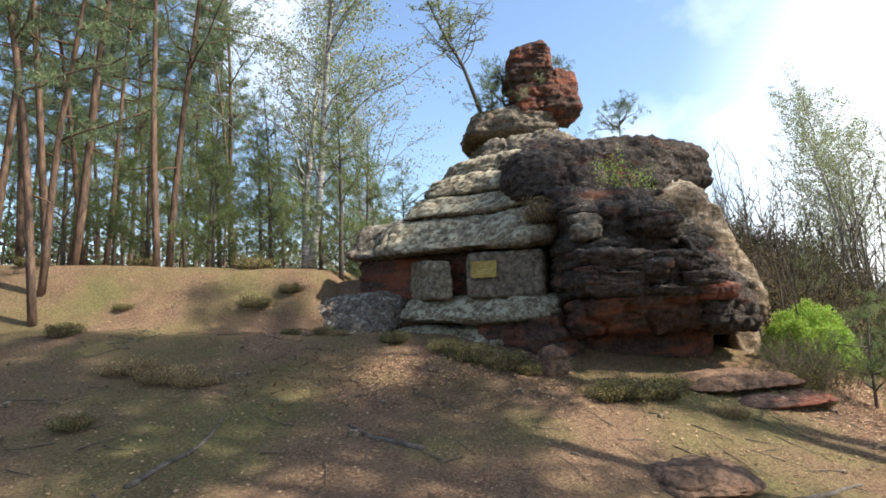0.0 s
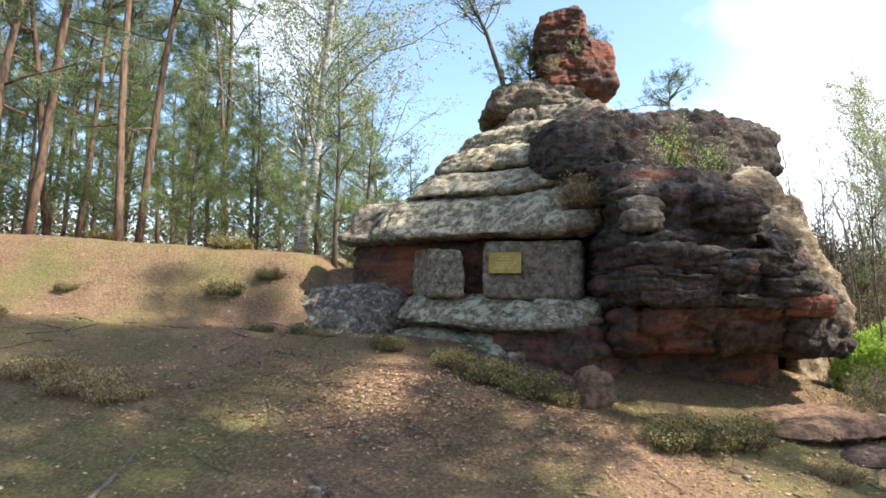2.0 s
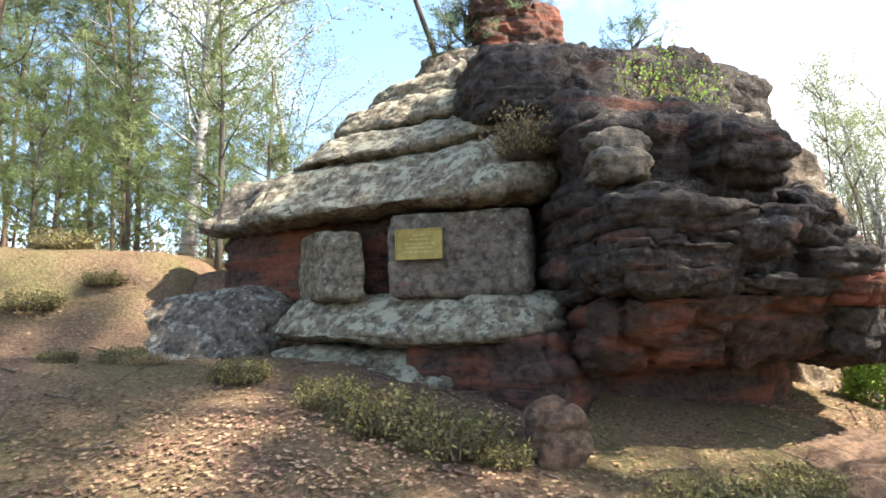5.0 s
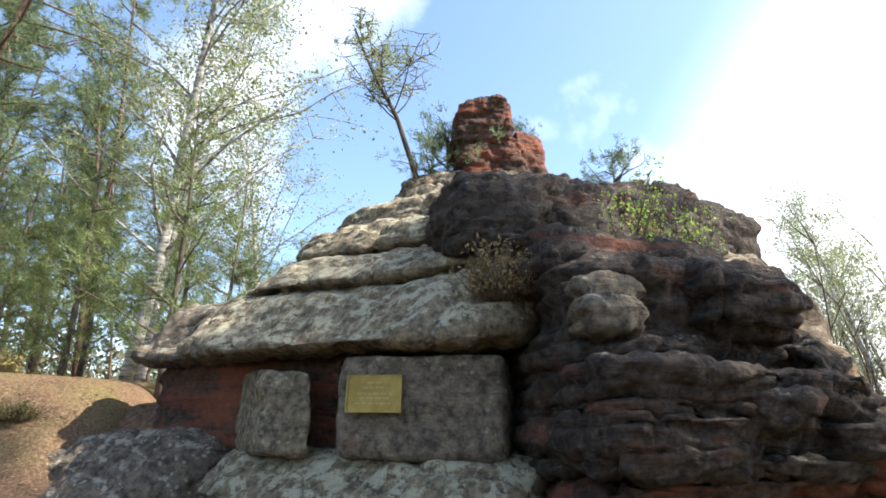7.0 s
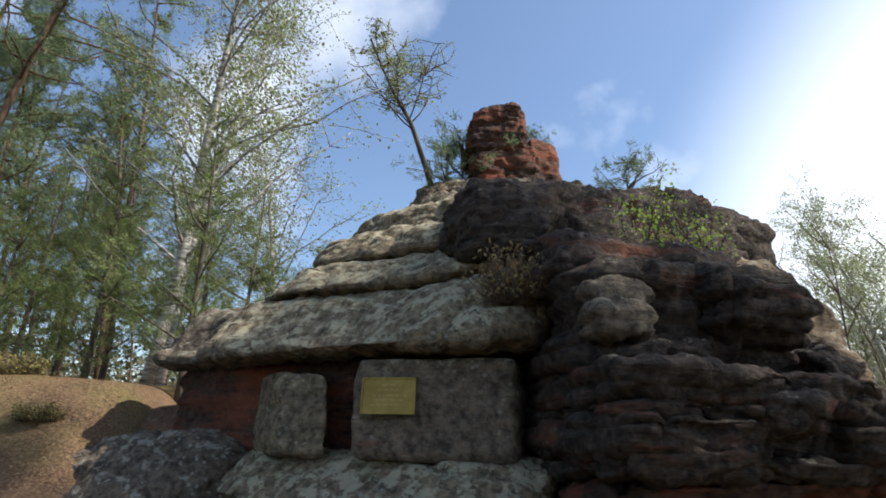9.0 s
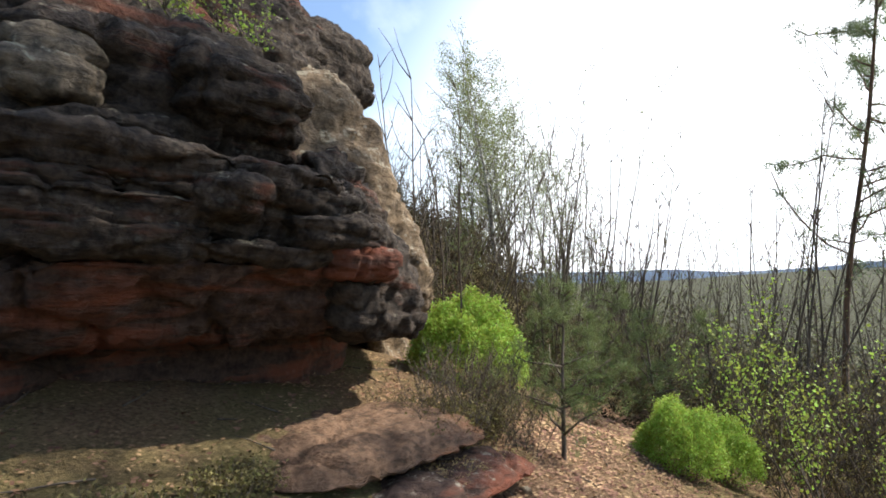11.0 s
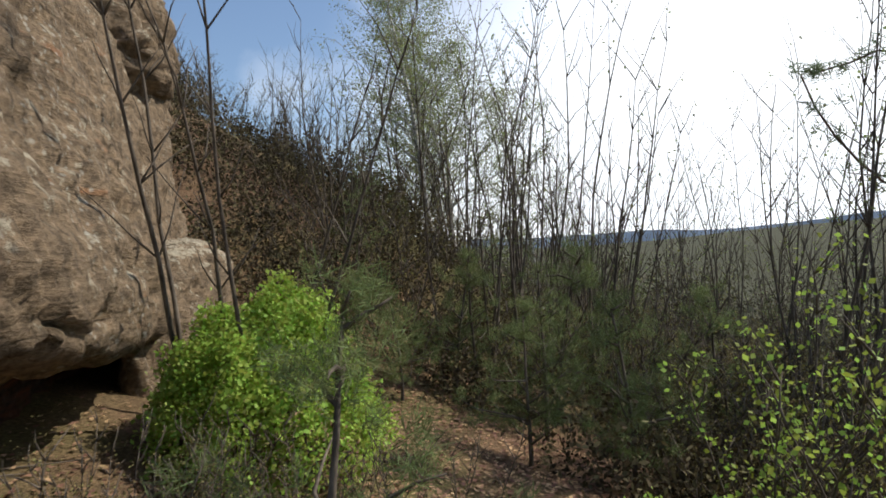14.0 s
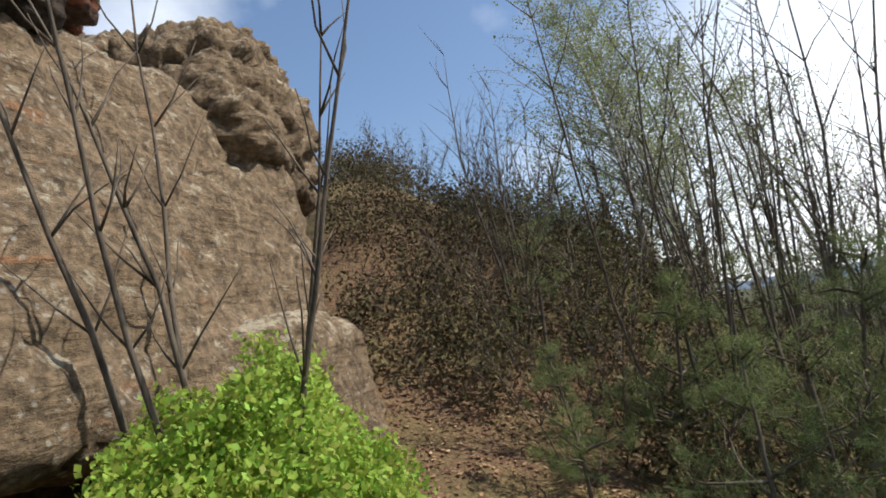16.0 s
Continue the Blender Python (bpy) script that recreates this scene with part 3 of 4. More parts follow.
layer("hollow_wall", R, (-0.1, 1.5, 0.42, 2.2, 2.05, 2.75), ROCK_SHADED, 26, amp=0.12, top=-0.12)
layer("bedded_layer", R, (-0.06, 0.8, 0.16, 2.0, 2.1, 2.3), ROCK_SHADED, 27, amp=0.09, lay=0.08, power=4.0, slope=0.05)
layer("cheek_block", R, (-0.08, 0.3, 0.14, 1.2, 2.28, 2.66), ROCK, 28, amp=0.085, power=5.0, top=0.16, res=(22, 22, 18))
layer("chin_block", R, (0.62, 1.5, 0.02, 1.6, 2.32, 2.8), ROCK_SHADED, 29, "jutting chin block, shade put into its colour", amp=0.1, power=4.0, top=0.06, res=(34, 26, 20))
layer("brow", R, (-0.2, 1.4, 0.3, 2.5, 2.62, 3.05), ROCK_SHADED, 30, amp=0.11, power=5.0, top=0.45, slope=0.1)
# head, sloping back to a domed top with a nose on the right
base = [(1.5, 7.35, 2.7), (3.75, 8.35, 2.95), (4.6, 11.5, 3.1), (0.9, 11.5, 3.0)]
lid = [(1.3, 8.3, 3.85), (3.8, 9.1, 4.25), (4.3, 11.6, 4.75), (1.2, 11.6, 4.8)]
hexblock("head", base, lid, ROCK_SHADED, rock, (70, 60, 44), 0.12, 0.2, 5.0, 31, "domed rock head")
base = [(3.3, 8.9, 3.3), (4.7, 9.6, 3.4), (5.0, 10.8, 3.5), (3.3, 10.8, 3.4)]
lid = [(3.3, 9.0, 4.25), (4.75, 9.75, 4.1), (5.0, 10.9, 4.2), (3.3, 10.9, 4.6)]
hexblock("nose_block", base, lid, ROCK_SHADED, rock, (34, 34, 24), 0.1, 0.3, 4.5, 32, "overhanging nose of rock, shade put into its colour")
base = [(0.95, 7.7, 2.9), (1.75, 7.5, 2.9), (2.2, 9.5, 3.3), (0.9, 9.6, 3.3)]
lid = [(1.1, 8.0, 3.72), (1.95, 7.95, 3.7), (2.3, 9.6, 4.1), (1.0, 9.6, 4.0)]
hexblock("forehead", base, lid, ROCK_SHADED, rock, (30, 30, 26), 0.1, 0.2, 4.0, 33)

# body with the sunlit flank that leans back
base = [(1.9, 7.7, 1.1), (4.95, 8.2, 1.22), (6.6, 13.6, 0.5), (0.0, 13.5, 0.6)]
lid = [(1.9, 8.1, 3.1), (3.85, 8.4, 3.3), (5.95, 13.4, 4.3), (0.2, 13.4, 3.6)]
hexblock("flank", base, lid, ROCK_TAN, rock, (50, 90, 50), 0.1, 0.9, 9.0, 40, "tan sunlit flank leaning back")
base = [(1.7, 8.2, -0.2), (4.0, 8.8, -0.3), (5.9, 13.5, -0.3), (0.3, 13.0, 0)]
lid = [(1.7, 8.2, 1.4), (4.1, 8.7, 1.3), (6.1, 13.5, 1.4), (0.3, 13.0, 1.4)]
hexblock("under_core", base, lid, ROCK_RED, rock, (30, 40, 16), 0.07, 0.2, 8.0, 41)
base = [(3.3, 7.1, 1.2), (4.3, 7.65, 1.12), (4.9, 8.9, 1.0), (3.4, 8.9, 1.0)]
lid = [(3.0, 7.1, 2.3), (3.5, 7.6, 2.5), (4.0, 9.0, 2.5), (3.2, 9.0, 2.4)]
hexblock("corner_rib", base, lid, ROCK_SHADED, rock, (40, 48, 50), 0.12, 0.2, 5.0, 42)
base = [(4.3, 11.6, 3.2), (5.95, 11.9, 3.2), (6.35, 14.6, 3.0), (3.6, 14.6, 3.0)]
lid = [(4.2, 11.9, 4.45), (5.7, 12.2, 4.75), (6.2, 14.6, 4.8), (3.6, 14.6, 4.6)]
base_toe = [(5.2, 10.4, -0.3), (6.1, 10.6, -0.3), (6.9, 12.6, -0.3), (5.4, 12.6, -0.3)]
lid_toe = [(5.2, 10.5, 1.55), (5.85, 10.9, 1.65), (6.6, 12.4, 1.8), (5.4, 12.4, 1.8)]
hexblock("toe", base_toe, lid_toe, ROCK_TAN, rock, (24, 30, 26), 0.09, 0.5, 4.0, 44, "rounded toe of the flank")
hexblock("upper_cliff", base, lid, ROCK_TAN, rock, (40, 40, 40), 0.16, 0.4, 5.0, 43, "upper cliff of orange sandstone")


# shoulder and tower, further back on the ridge
def set_back(corners):
    return [(-0.05 + (x + 0.05) * 1.18, 0.55 + (y - 0.55) * 1.18, 1.55 + (z - 1.55) * 1.18) for x, y, z in corners]


base = [(0.6, 11.2, 1.6), (3.0, 11.0, 1.6), (3.6, 14.5, 1.6), (0.6, 14.5, 1.6)]
lid = [(0.75, 11.5, 5.0), (2.8, 11.4, 5.05), (3.5, 14.0, 5.3), (0.7, 14.0, 5.2)]
hexblock("shoulder", set_back(base), set_back(lid), ROCK, rock, (44, 36, 26), 0.14, 0.22, 4.5, 50)
layer_up = [((0.55, 11.3, 4.85), (2.6, 11.3, 4.85), (2.9, 13.5, 4.9), (0.6, 13.5, 4.9)), ((0.85, 11.5, 5.55), (2.5, 11.4, 5.6), (2.8, 13.3, 5.6), (0.9, 13.3, 5.5))]
hexblock("shoulder", set_back(layer_up[0]), set_back(layer_up[1]), ROCK, rock, (40, 30, 22), 0.12, 0.18, 4.5, 51)
base = [(1.62, 11.35, 5.35), (2.75, 11.3, 5.35), (2.85, 12.9, 5.35), (1.6, 12.9, 5.35)]
lid = [(1.65, 11.5, 6.1), (2.65, 11.4, 6.15), (2.7, 12.6, 6.2), (1.7, 12.6, 6.1)]
hexblock("tower", set_back(base), set_back(lid), ROCK_RED, rock, (40, 40, 32), 0.1, 0.13, 7.0, 52, "red-brown tower of stacked layers")
base = [(1.5, 11.4, 5.95), (2.5, 11.35, 6.0), (2.6, 12.6, 6.0), (1.55, 12.6, 6.0)]
lid = [(1.68, 11.5, 6.75), (2.4, 11.45, 6.95), (2.45, 12.4, 6.9), (1.7, 12.4, 6.8)]
hexblock("tower", set_back(base), set_back(lid), ROCK_RED, rock, (40, 40, 36), 0.09, 0.13, 6.0, 53)
base = [(2.45, 11.45, 5.3), (3.12, 11.55, 5.3), (3.1, 12.6, 5.3), (2.4, 12.6, 5.3)]
lid = [(2.5, 11.6, 6.42), (3.05, 11.7, 6.38), (3.05, 12.5, 6.4), (2.5, 12.5, 6.4)]
hexblock("tower", set_back(base), set_back(lid), ROCK_RED, rock, (22, 22, 26), 0.09, 0.2, 5.0, 54)
base = [(2.3, 10.6, 2.0), (4.0, 10.9, 2.0), (4.0, 13.5, 2.0), (2.3, 13.5, 2.0)]
lid = [(2.5, 11.2, 4.55), (3.9, 11.5, 4.4), (4.0, 13.2, 4.5), (2.5, 13.2, 4.9)]
hexblock("shoulder", set_back(base), set_back(lid), ROCK, rock, (36, 30, 20), 0.13, 0.2, 4.5, 55)


def loose_stone(name, at, size, mat, seed, label, amp=0.05, turn=0.0):
    """A separate stone lying on the ground."""
    x, y = at
    z = rolled(x, y) - size[2] * 0.25
    ob = tagged(new(name), label, "rock")
    ob.matrix_basis = pose(x, y, z, 0, 0, turn)
    a_, b_, h = size[0] / 2, size[1] / 2, size[2]
    base = [(-a_, -b_, 0), (a_, -b_, 0), (a_, b_, 0), (-a_, b_, 0)]
    lid = [(-a_ * 0.8, -b_ * 0.7, h), (a_ * 0.75, -b_ * 0.7, h * 0.85), (a_ * 0.8, b_, h), (-a_ * 0.8, b_, h)]
    hexblock("stone", base, lid, mat, ob, (30, 26, 24), amp, 0.5, 3.2, seed)
    return ob


loose_stone("stone", (1.28, 6.86), (0.34, 0.3, 0.4), ROCK_SAND, 60, "knobbly round stone lying under the overhang", 0.055, 20)
loose_stone("flat_rock", (3.55, 7.25), (2.0, 1.1, 0.2), ROCK_SAND, 61, "flat shelving rock at the foot of the outcrop", 0.07, 20)
loose_stone("flat_rock", (3.9, 6.85), (1.5, 0.6, 0.14), ROCK_RED, 64, "low reddish slab bedded beside the path", 0.05, 12)
loose_stone("flat_rock", (1.95, 4.75), (0.95, 0.7, 0.2), ROCK_SAND, 62, "low worn stone bedded in the path", 0.05, 10)

# bronze plaque let into the wall
plaque = tagged(new("plaque"), "bronze memorial plaque with worn raised lettering", "plaque")
pb = bmesh.new()
bmesh.ops.create_cube(pb, size=1, matrix=Matrix.Diagonal((0.4, 0.022, 0.255, 1)))
bmesh.ops.bevel(pb, geom=pb.edges[:], offset=0.006, segments=2, affect="EDGES")
pm = bpy.data.meshes.new("plate")
pb.to_mesh(pm)
pm.materials.append(BRONZE)
part("plate", pm, plaque)
rim = []
for cx, cz, w, h in ((0, 0.121, 0.4, 0.012), (0, -0.121, 0.4, 0.012), (0.194, 0, 0.012, 0.23), (-0.194, 0, 0.012, 0.23)):
    rb = bmesh.new()
    bmesh.ops.create_cube(rb, size=1, matrix=Matrix.Translation((cx, -0.014, cz)) @ Matrix.Diagonal((w, 0.01, h, 1)))
    me = bpy.data.meshes.new("rim")
    rb.to_mesh(me)
    me.materials.append(BRONZE)
    part("rim", me, plaque)
rngp = np.random.default_rng(5)
for row, (z, w) in enumerate(((0.075, 0.1), (0.04, 0.16), (0.0, 0.24), (-0.03, 0.2), (-0.065, 0.26))):
    x = -w / 2
    lb = bmesh.new()
    while x < w / 2:
        ln = rngp.uniform(0.02, 0.05)
        bmesh.ops.create_cube(lb, size=1, matrix=Matrix.Translation((x + ln / 2, -0.0125, z)) @ Matrix.Diagonal((ln, 0.005, 0.012, 1)))
        x += ln + 0.012
    me = bpy.data.meshes.new("lettering")
    lb.to_mesh(me)
    me.materials.append(LETTER)
    part("lettering", me, plaque, "unreadable raised lettering")
px_, py_, _ = W(0.0, -0.03, 0)
plaque.matrix_basis = pose(px_, py_, 2.03, -3, 0, math.degrees(math.atan2(-0.3, 0.95))) @ Matrix.Scale(0.88, 4)

# ---- trees of the left wood ----
pines = [tree("pine_tree", *make_pine(100 + k, hgt, br, rad, ln), BARK_PINE, NEEDLES, "tall forest pine with a bare reddish stem", "tree", "pine wood")
         for k, (hgt, br, rad, ln) in enumerate(((11, 0.38, 0.08, 0.09), (12.5, 0.45, 0.09, 0.06), (9.5, 0.3, 0.07, 0.11), (10.5, 0.55, 0.08, 0.08)))]
rngt = np.random.default_rng(11)
places = [(-8.6, 11.5), (-9.4, 13.4), (-7.8, 13.2), (-8.4, 15.0)]
for ob, (x, y) in zip(pines, places):
    first_at(ob, x, y, rngt.uniform(0, 360))
done = list(places)
tries = 0
while len(done) < 60 and tries < 4000:
    tries += 1
    az, r = rngt.uniform(17, 60), rngt.uniform(13, 34)
    x, y = -math.sin(radians(az)) * r, math.cos(radians(az)) * r
    if min(math.hypot(x - q[0], y - q[1]) for q in done) < 1.15 or (az < 24 and r < 19):
        continue
    done.append((x, y))
    stand(pines[len(done) % 4], x, y, rngt.uniform(0, 360), rngt.uniform(0.8, 1.15))
# a pine behind the camera's shoulder whose boughs hang into view, and more; those scaled 1.6 up are unseen, added to
# shade the path
for x, y, k, s in ((-5.2, 3.4, 0, 0.8), (6.8, -3.0, 1, 1.0), (-5.5, -2.0, 2, 1.0), (-3.5, -4.5, 1, 1.0), (5.4, 0.6, 3, 1.7), (6.6, 2.2, 3, 1.7), (6.3, 3.5, 3, 1.65), (7.2, 0.9, 3, 1.9), (8.0, -0.6, 3, 1.7), (7.8, 1.5, 3, 1.7), (7.0, -1.6, 3, 1.6), (7.6, 4.3, 3, 1.7), (8.6, 4.8, 3, 1.85), (13.6, 8.6, 0, 0.85), (-6.0, 8.9, 0, 0.9), (-6.4, 9.6, 2, 0.95), (-5.0, 10.6, 3, 0.9), (-7.2, 11.0, 1, 0.85)):
    stand(pines[k], x, y, rngt.uniform(0, 360), s)

young = [tree("young_pine", *make_young_pine(200 + k, hgt, sp), BARK_GREY, NEEDLES_LIGHT, "young pine clothed in light green needles", "tree", "young pines")
         for k, (hgt, sp) in enumerate(((3.6, 0.36), (4.2, 0.3), (2.6, 0.4)))]
first_at(young[0], -1.85, 11.5, 20, 1.1)
first_at(young[1], -3.6, 12.8, 80)
first_at(young[2], -4.6, 12.2, 140)
for x, y, k, s in ((-1.5, 12.4, 1, 0.9), (-5.6, 14.5, 1, 1.0), (-6.6, 13.6, 0, 1.1), (-4.6, 15.5, 1, 1.15), (-7.6, 15.5, 1, 1.2), (-3.0, 15.5, 0, 1.2), (-8.8, 14.0, 0, 1.1), (-6.2, 17.0, 1, 1.3), (-3.9, 18.0, 1, 1.3), (-9.5, 17.5, 1, 1.3), (-2.2, 18.5, 1, 1.2), (-0.8, 15.5, 0, 1.0), (-8.2, 19.5, 1, 1.4), (-11, 16, 1, 1.3), (-5.2, 20.5, 1, 1.5)):
    stand(young[k], x, y, rngt.uniform(0, 360), s)

birch = tree("birch_tree", *make_birch(300, 9.0, (0.16, -0.02), 0.1, 0.036, 7, 0.36, -0.06, 0.22, 40), BARK_BIRCH, BIRCH_LEAF, "slender white birch in its first leaf", "tree", "birches")
first_at(birch, -2.7, 12.6)
stand(birch, -3.2, 14.5, 120, 1.05)
stand(birch, -1.2, 15.0, 200, 0.8)
top_birch = tree("birch_tree", *make_birch(301, 2.6, (-0.3, 0), 0.05, 0.02, 5, 0.5, 0.0, 0.35, 26), BARK_GREY, BIRCH_LEAF, "small crooked birch growing on the rock top", "tree")
top_birch.matrix_basis = pose(*set_back([(1.02, 11.6, 5.62)])[0]) @ Matrix.Scale(1.18, 4)
crag_pine = tree("crag_pine", *make_young_pine(210, 0.62, 0.95, 24, 0.07), BARK_GREY, NEEDLES, "stunted pine growing on the rock top", "tree", "crag pines")
crag_pine.matrix_basis = pose(3.5, 10.6, 4.62)
copy_thing(crag_pine, pose(*set_back([(1.25, 11.6, 5.38)])[0], 0, 0, 60) @ Matrix.Scale(1.18, 4))
copy_thing(crag_pine, pose(*set_back([(1.55, 12.0, 5.48)])[0], 0, 0, 150) @ Matrix.Scale(1.9, 4))
copy_thing(crag_pine, pose(*set_back([(2.78, 12.1, 6.36)])[0], 0, 0, 150) @ Matrix.Scale(0.7, 4))

# ---- shrubs on the rock ----
ledge_shrub = tree("ledge_shrub", *make_saplings(400, 0.6, 6, 1.5, 0.018, 2, 0.006, 0.07), BARK_GREY, BUSH_LEAF, "sparse shrub in new leaf rooted in the rock", "shrub", "rock shrubs")
ledge_shrub.matrix_basis = pose(2.35, 7.75, 3.05) @ Matrix.Scale(1.0, 4)
copy_thing(ledge_shrub, pose(2.85, 7.85, 2.95, 0, 0, 90))
dry_tuft = tree("dry_heather", *make_heath(410, 0.1, 0.32, 90, 6), BARK_GREY, DRY, "dry russet heather tuft in the cleft", "shrub", "dry heather")
dry_tuft.matrix_basis = pose(1.32, 7.6, 2.62)
copy_thing(dry_tuft, pose(1.5, 7.5, 2.64, 0, 0, 70) @ Matrix.Scale(0.7, 4))

# ---- heather along the foot of the rock ----
heath = [tree("heather", *make_heath(420 + k, 0.22, 0.2, 190, 6), BARK_GREY, HEATH, "low brown-green heather clump on the litter", "shrub", "heather clumps") for k in range(2)]
first_at(heath[0], 0.35, 7.05)
first_at(heath[1], 2.0, 6.4)
for x, y, s in ((0.7, 6.85, 1.0), (0.05, 7.3, 0.8), (-0.6, 7.75, 0.7), (2.35, 6.5, 0.9), (1.7, 6.3, 0.8), (2.6, 6.75, 0.7), (-1.6, 8.3, 0.6), (0.95, 6.75, 0.6), (4.0, 7.35, 1.0), (4.35, 7.6, 1.2), (4.7, 7.75, 1.1), (-2.9, 9.4, 0.9), (-3.3, 5.4, 0.6), (-3.3, 10.6, 1.2), (-2.4, 9.7, 0.7), (-5.4, 10.9, 0.9), (-7.1, 10.4, 0.8), (-4.9, 9.3, 0.5), (-5.0, 8.0, 0.8), (-2.1, 8.4, 0.5)):
    stand(heath[int(abs(x * 10)) % 2], x, y, rngt.uniform(0, 360), s)

dry_grass = tree("dry_grass", *make_heath(440, 0.3, 0.16, 260, 3), DRY, DRY, "yellow dry grass tuft on the slope", "grass", "dry grass tufts")
first_at(dry_grass, -3.0, 6.6)
for x, y, s in ((-2.6, 6.4, 0.7), (-3.5, 6.8, 0.9), (-1.4, 8.2, 0.5), (3.9, 6.9, 0.7), (4.4, 7.1, 0.8), (3.0, 6.3, 0.6)):
    stand(dry_grass, x, y, rngt.uniform(0, 360), s)
rngr = np.random.default_rng(77)
for x, y, g, ln in ((-1.5, 3.3, 130, 1.5), (-2.3, 4.4, 70, 1.2), (-0.2, 4.9, 160, 0.9), (2.6, 4.6, 20, 1.0)):
    line = bent(rngr, (x, y, 0), (math.cos(radians(g)), math.sin(radians(g)), 0), ln, 8, 0.14)
    line[:, 2] = [rolled(q[0], q[1]) + 0.004 for q in line]
    root = new("tree_root", mesh_of("tree_root", *tubes([(line, np.linspace(0.03, 0.012, 9))], 7), BARK_GREY, True))
    tagged(root, "dark half-buried tree root crossing the path", "root", "roots")

pebble = loose_stone("pebble", (-0.8, 5.2), (0.12, 0.1, 0.07), ROCK_TAN, 63, "small worn stone lying on the path", 0.012)
tagged(pebble, group="pebbles")
for _ in range(46):
    x, y = rngr.uniform(-4.5, 6.0), rngr.uniform(2.0, 7.2)
    copy_thing(pebble, pose(x, y, rolled(x, y) - 0.012, 0, 0, rngr.uniform(0, 360)) @ Matrix.Scale(rngr.uniform(0.3, 0.9), 4))

# ---- the path's right side ----
green_bush = tree("green_bush", *make_bush(500, 0.68, 0.78, 0.96, 0.021, 38000), BARK_GREY, BUSH_LEAF, "dense bright green leafy bush against the rock", "bush", "green bushes")
first_at(green_bush, 5.95, 9.5)
stand(green_bush, 7.1, 7.5, 130, 0.62)
stand(green_bush, 7.9, 7.6, 40, 0.6)
fork_tree = tree("forked_sapling", *make_saplings(510, 4.2, 3, 0.75, 0, 0, 0.02, 0.1), BARK_GREY, None, "forked bare sapling beside the rock flank", "tree", "saplings")
first_at(fork_tree, 5.7, 9.9)
stand(fork_tree, 5.98, 9.5, 100, 0.85)
leaf_shrub = tree("leafy_sapling", *make_saplings(520, 2.1, 7, 1.0, 0.026, 4, 0.01, 0.18), BARK_GREY, BUSH_LEAF, "slender sapling with scattered new leaves", "tree", "leafy saplings")
first_at(leaf_shrub, 8.1, 6.7)
stand(leaf_shrub, 8.6, 7.6, 70, 1.1)
stand(leaf_shrub, 9.0, 6.3, 200, 0.9)
soft_pine = tree("young_pine", *make_young_pine(220, 1.35, 0.44, 60, 0.07, 0.0018), BARK_GREY, NEEDLES_LIGHT, "small soft young pine beside the path", "tree", "young pines")
first_at(soft_pine, 5.4, 7.4)
for x, y, s in ((8.3, 9.7, 1.0), (9.2, 9.3, 1.25), (9.9, 10.9, 1.5), (8.9, 11.6, 1.2), (11.4, 9.8, 1.5), (7.9, 11.2, 0.8)):
    stand(soft_pine, x, y, rngt.uniform(0, 360), s)
thin_pine = tree("young_pine", *make_young_pine(221, 2.5, 0.3, 14, 0.07, 0.003), BARK_GREY, NEEDLES_LIGHT, "thin young pine among the saplings", "tree", "young pines")
first_at(thin_pine, 9.2, 10.4, 30, 0.8)
for x, y, s in ((8.4, 13.2, 1.0), (10.4, 12.6, 1.1), (12.2, 11.6, 1.2), (9.4, 14.5, 1.1), (13.4, 13.0, 1.2), (14.0, 10.4, 1.1), (10.6, 10.0, 0.8)):
    stand(thin_pine, x, y, rngt.uniform(0, 360), s)

saps = [tree("bare_saplings", *make_saplings(600 + k, hgt, st, 0.5, 0.03, pr, 0.026), BARK_GREY, BIRCH_LEAF, "clump of tall bare saplings", "tree", "sapling thicket")
        for k, (hgt, st, pr) in enumerate(((5.2, 6, 0), (6.2, 5, 1), (4.6, 7, 0), (6.8, 5, 2)))]
for ob, (x, y) in zip(saps, ((10.5, 12.0), (11, 11), (12.5, 12.5), (11.8, 13.5))):
    first_at(ob, x, y)
rngs = np.random.default_rng(21)
count = 0
while count < 110:
    az, r = rngs.uniform(22, 100), rngs.uniform(8.5, 34)
    x, y = 3.5 + math.sin(radians(az)) * r, 5.0 + math.cos(radians(az)) * r
    if x < 6.9 and y < 14.5 or (az > 60 and r < 12 and rngs.uniform() < 0.7):
        continue
    low = 0.5 if math.atan2(x - 0.5, y - 4) < radians(35) else 1.0
    stand(saps[count % 4], x, y, rngs.uniform(0, 360), rngs.uniform(0.7, 1.1) * low)
    count += 1
for x, y, s in ((10.9, 14.9, 0.68), (12.0, 15.6, 0.6), (13.0, 17.2, 0.9), (14.2, 18.5, 0.95), (15.5, 16.5, 0.8)):
    stand(birch, x, y, rngs.uniform(0, 360), s)
for x, y, k, s in ((15.5, 7.4, 2, 0.75), (17, 8.6, 0, 0.8), (16.0, 5.6, 1, 0.75)):
    stand(pines[k], x, y, rngs.uniform(0, 360), s)

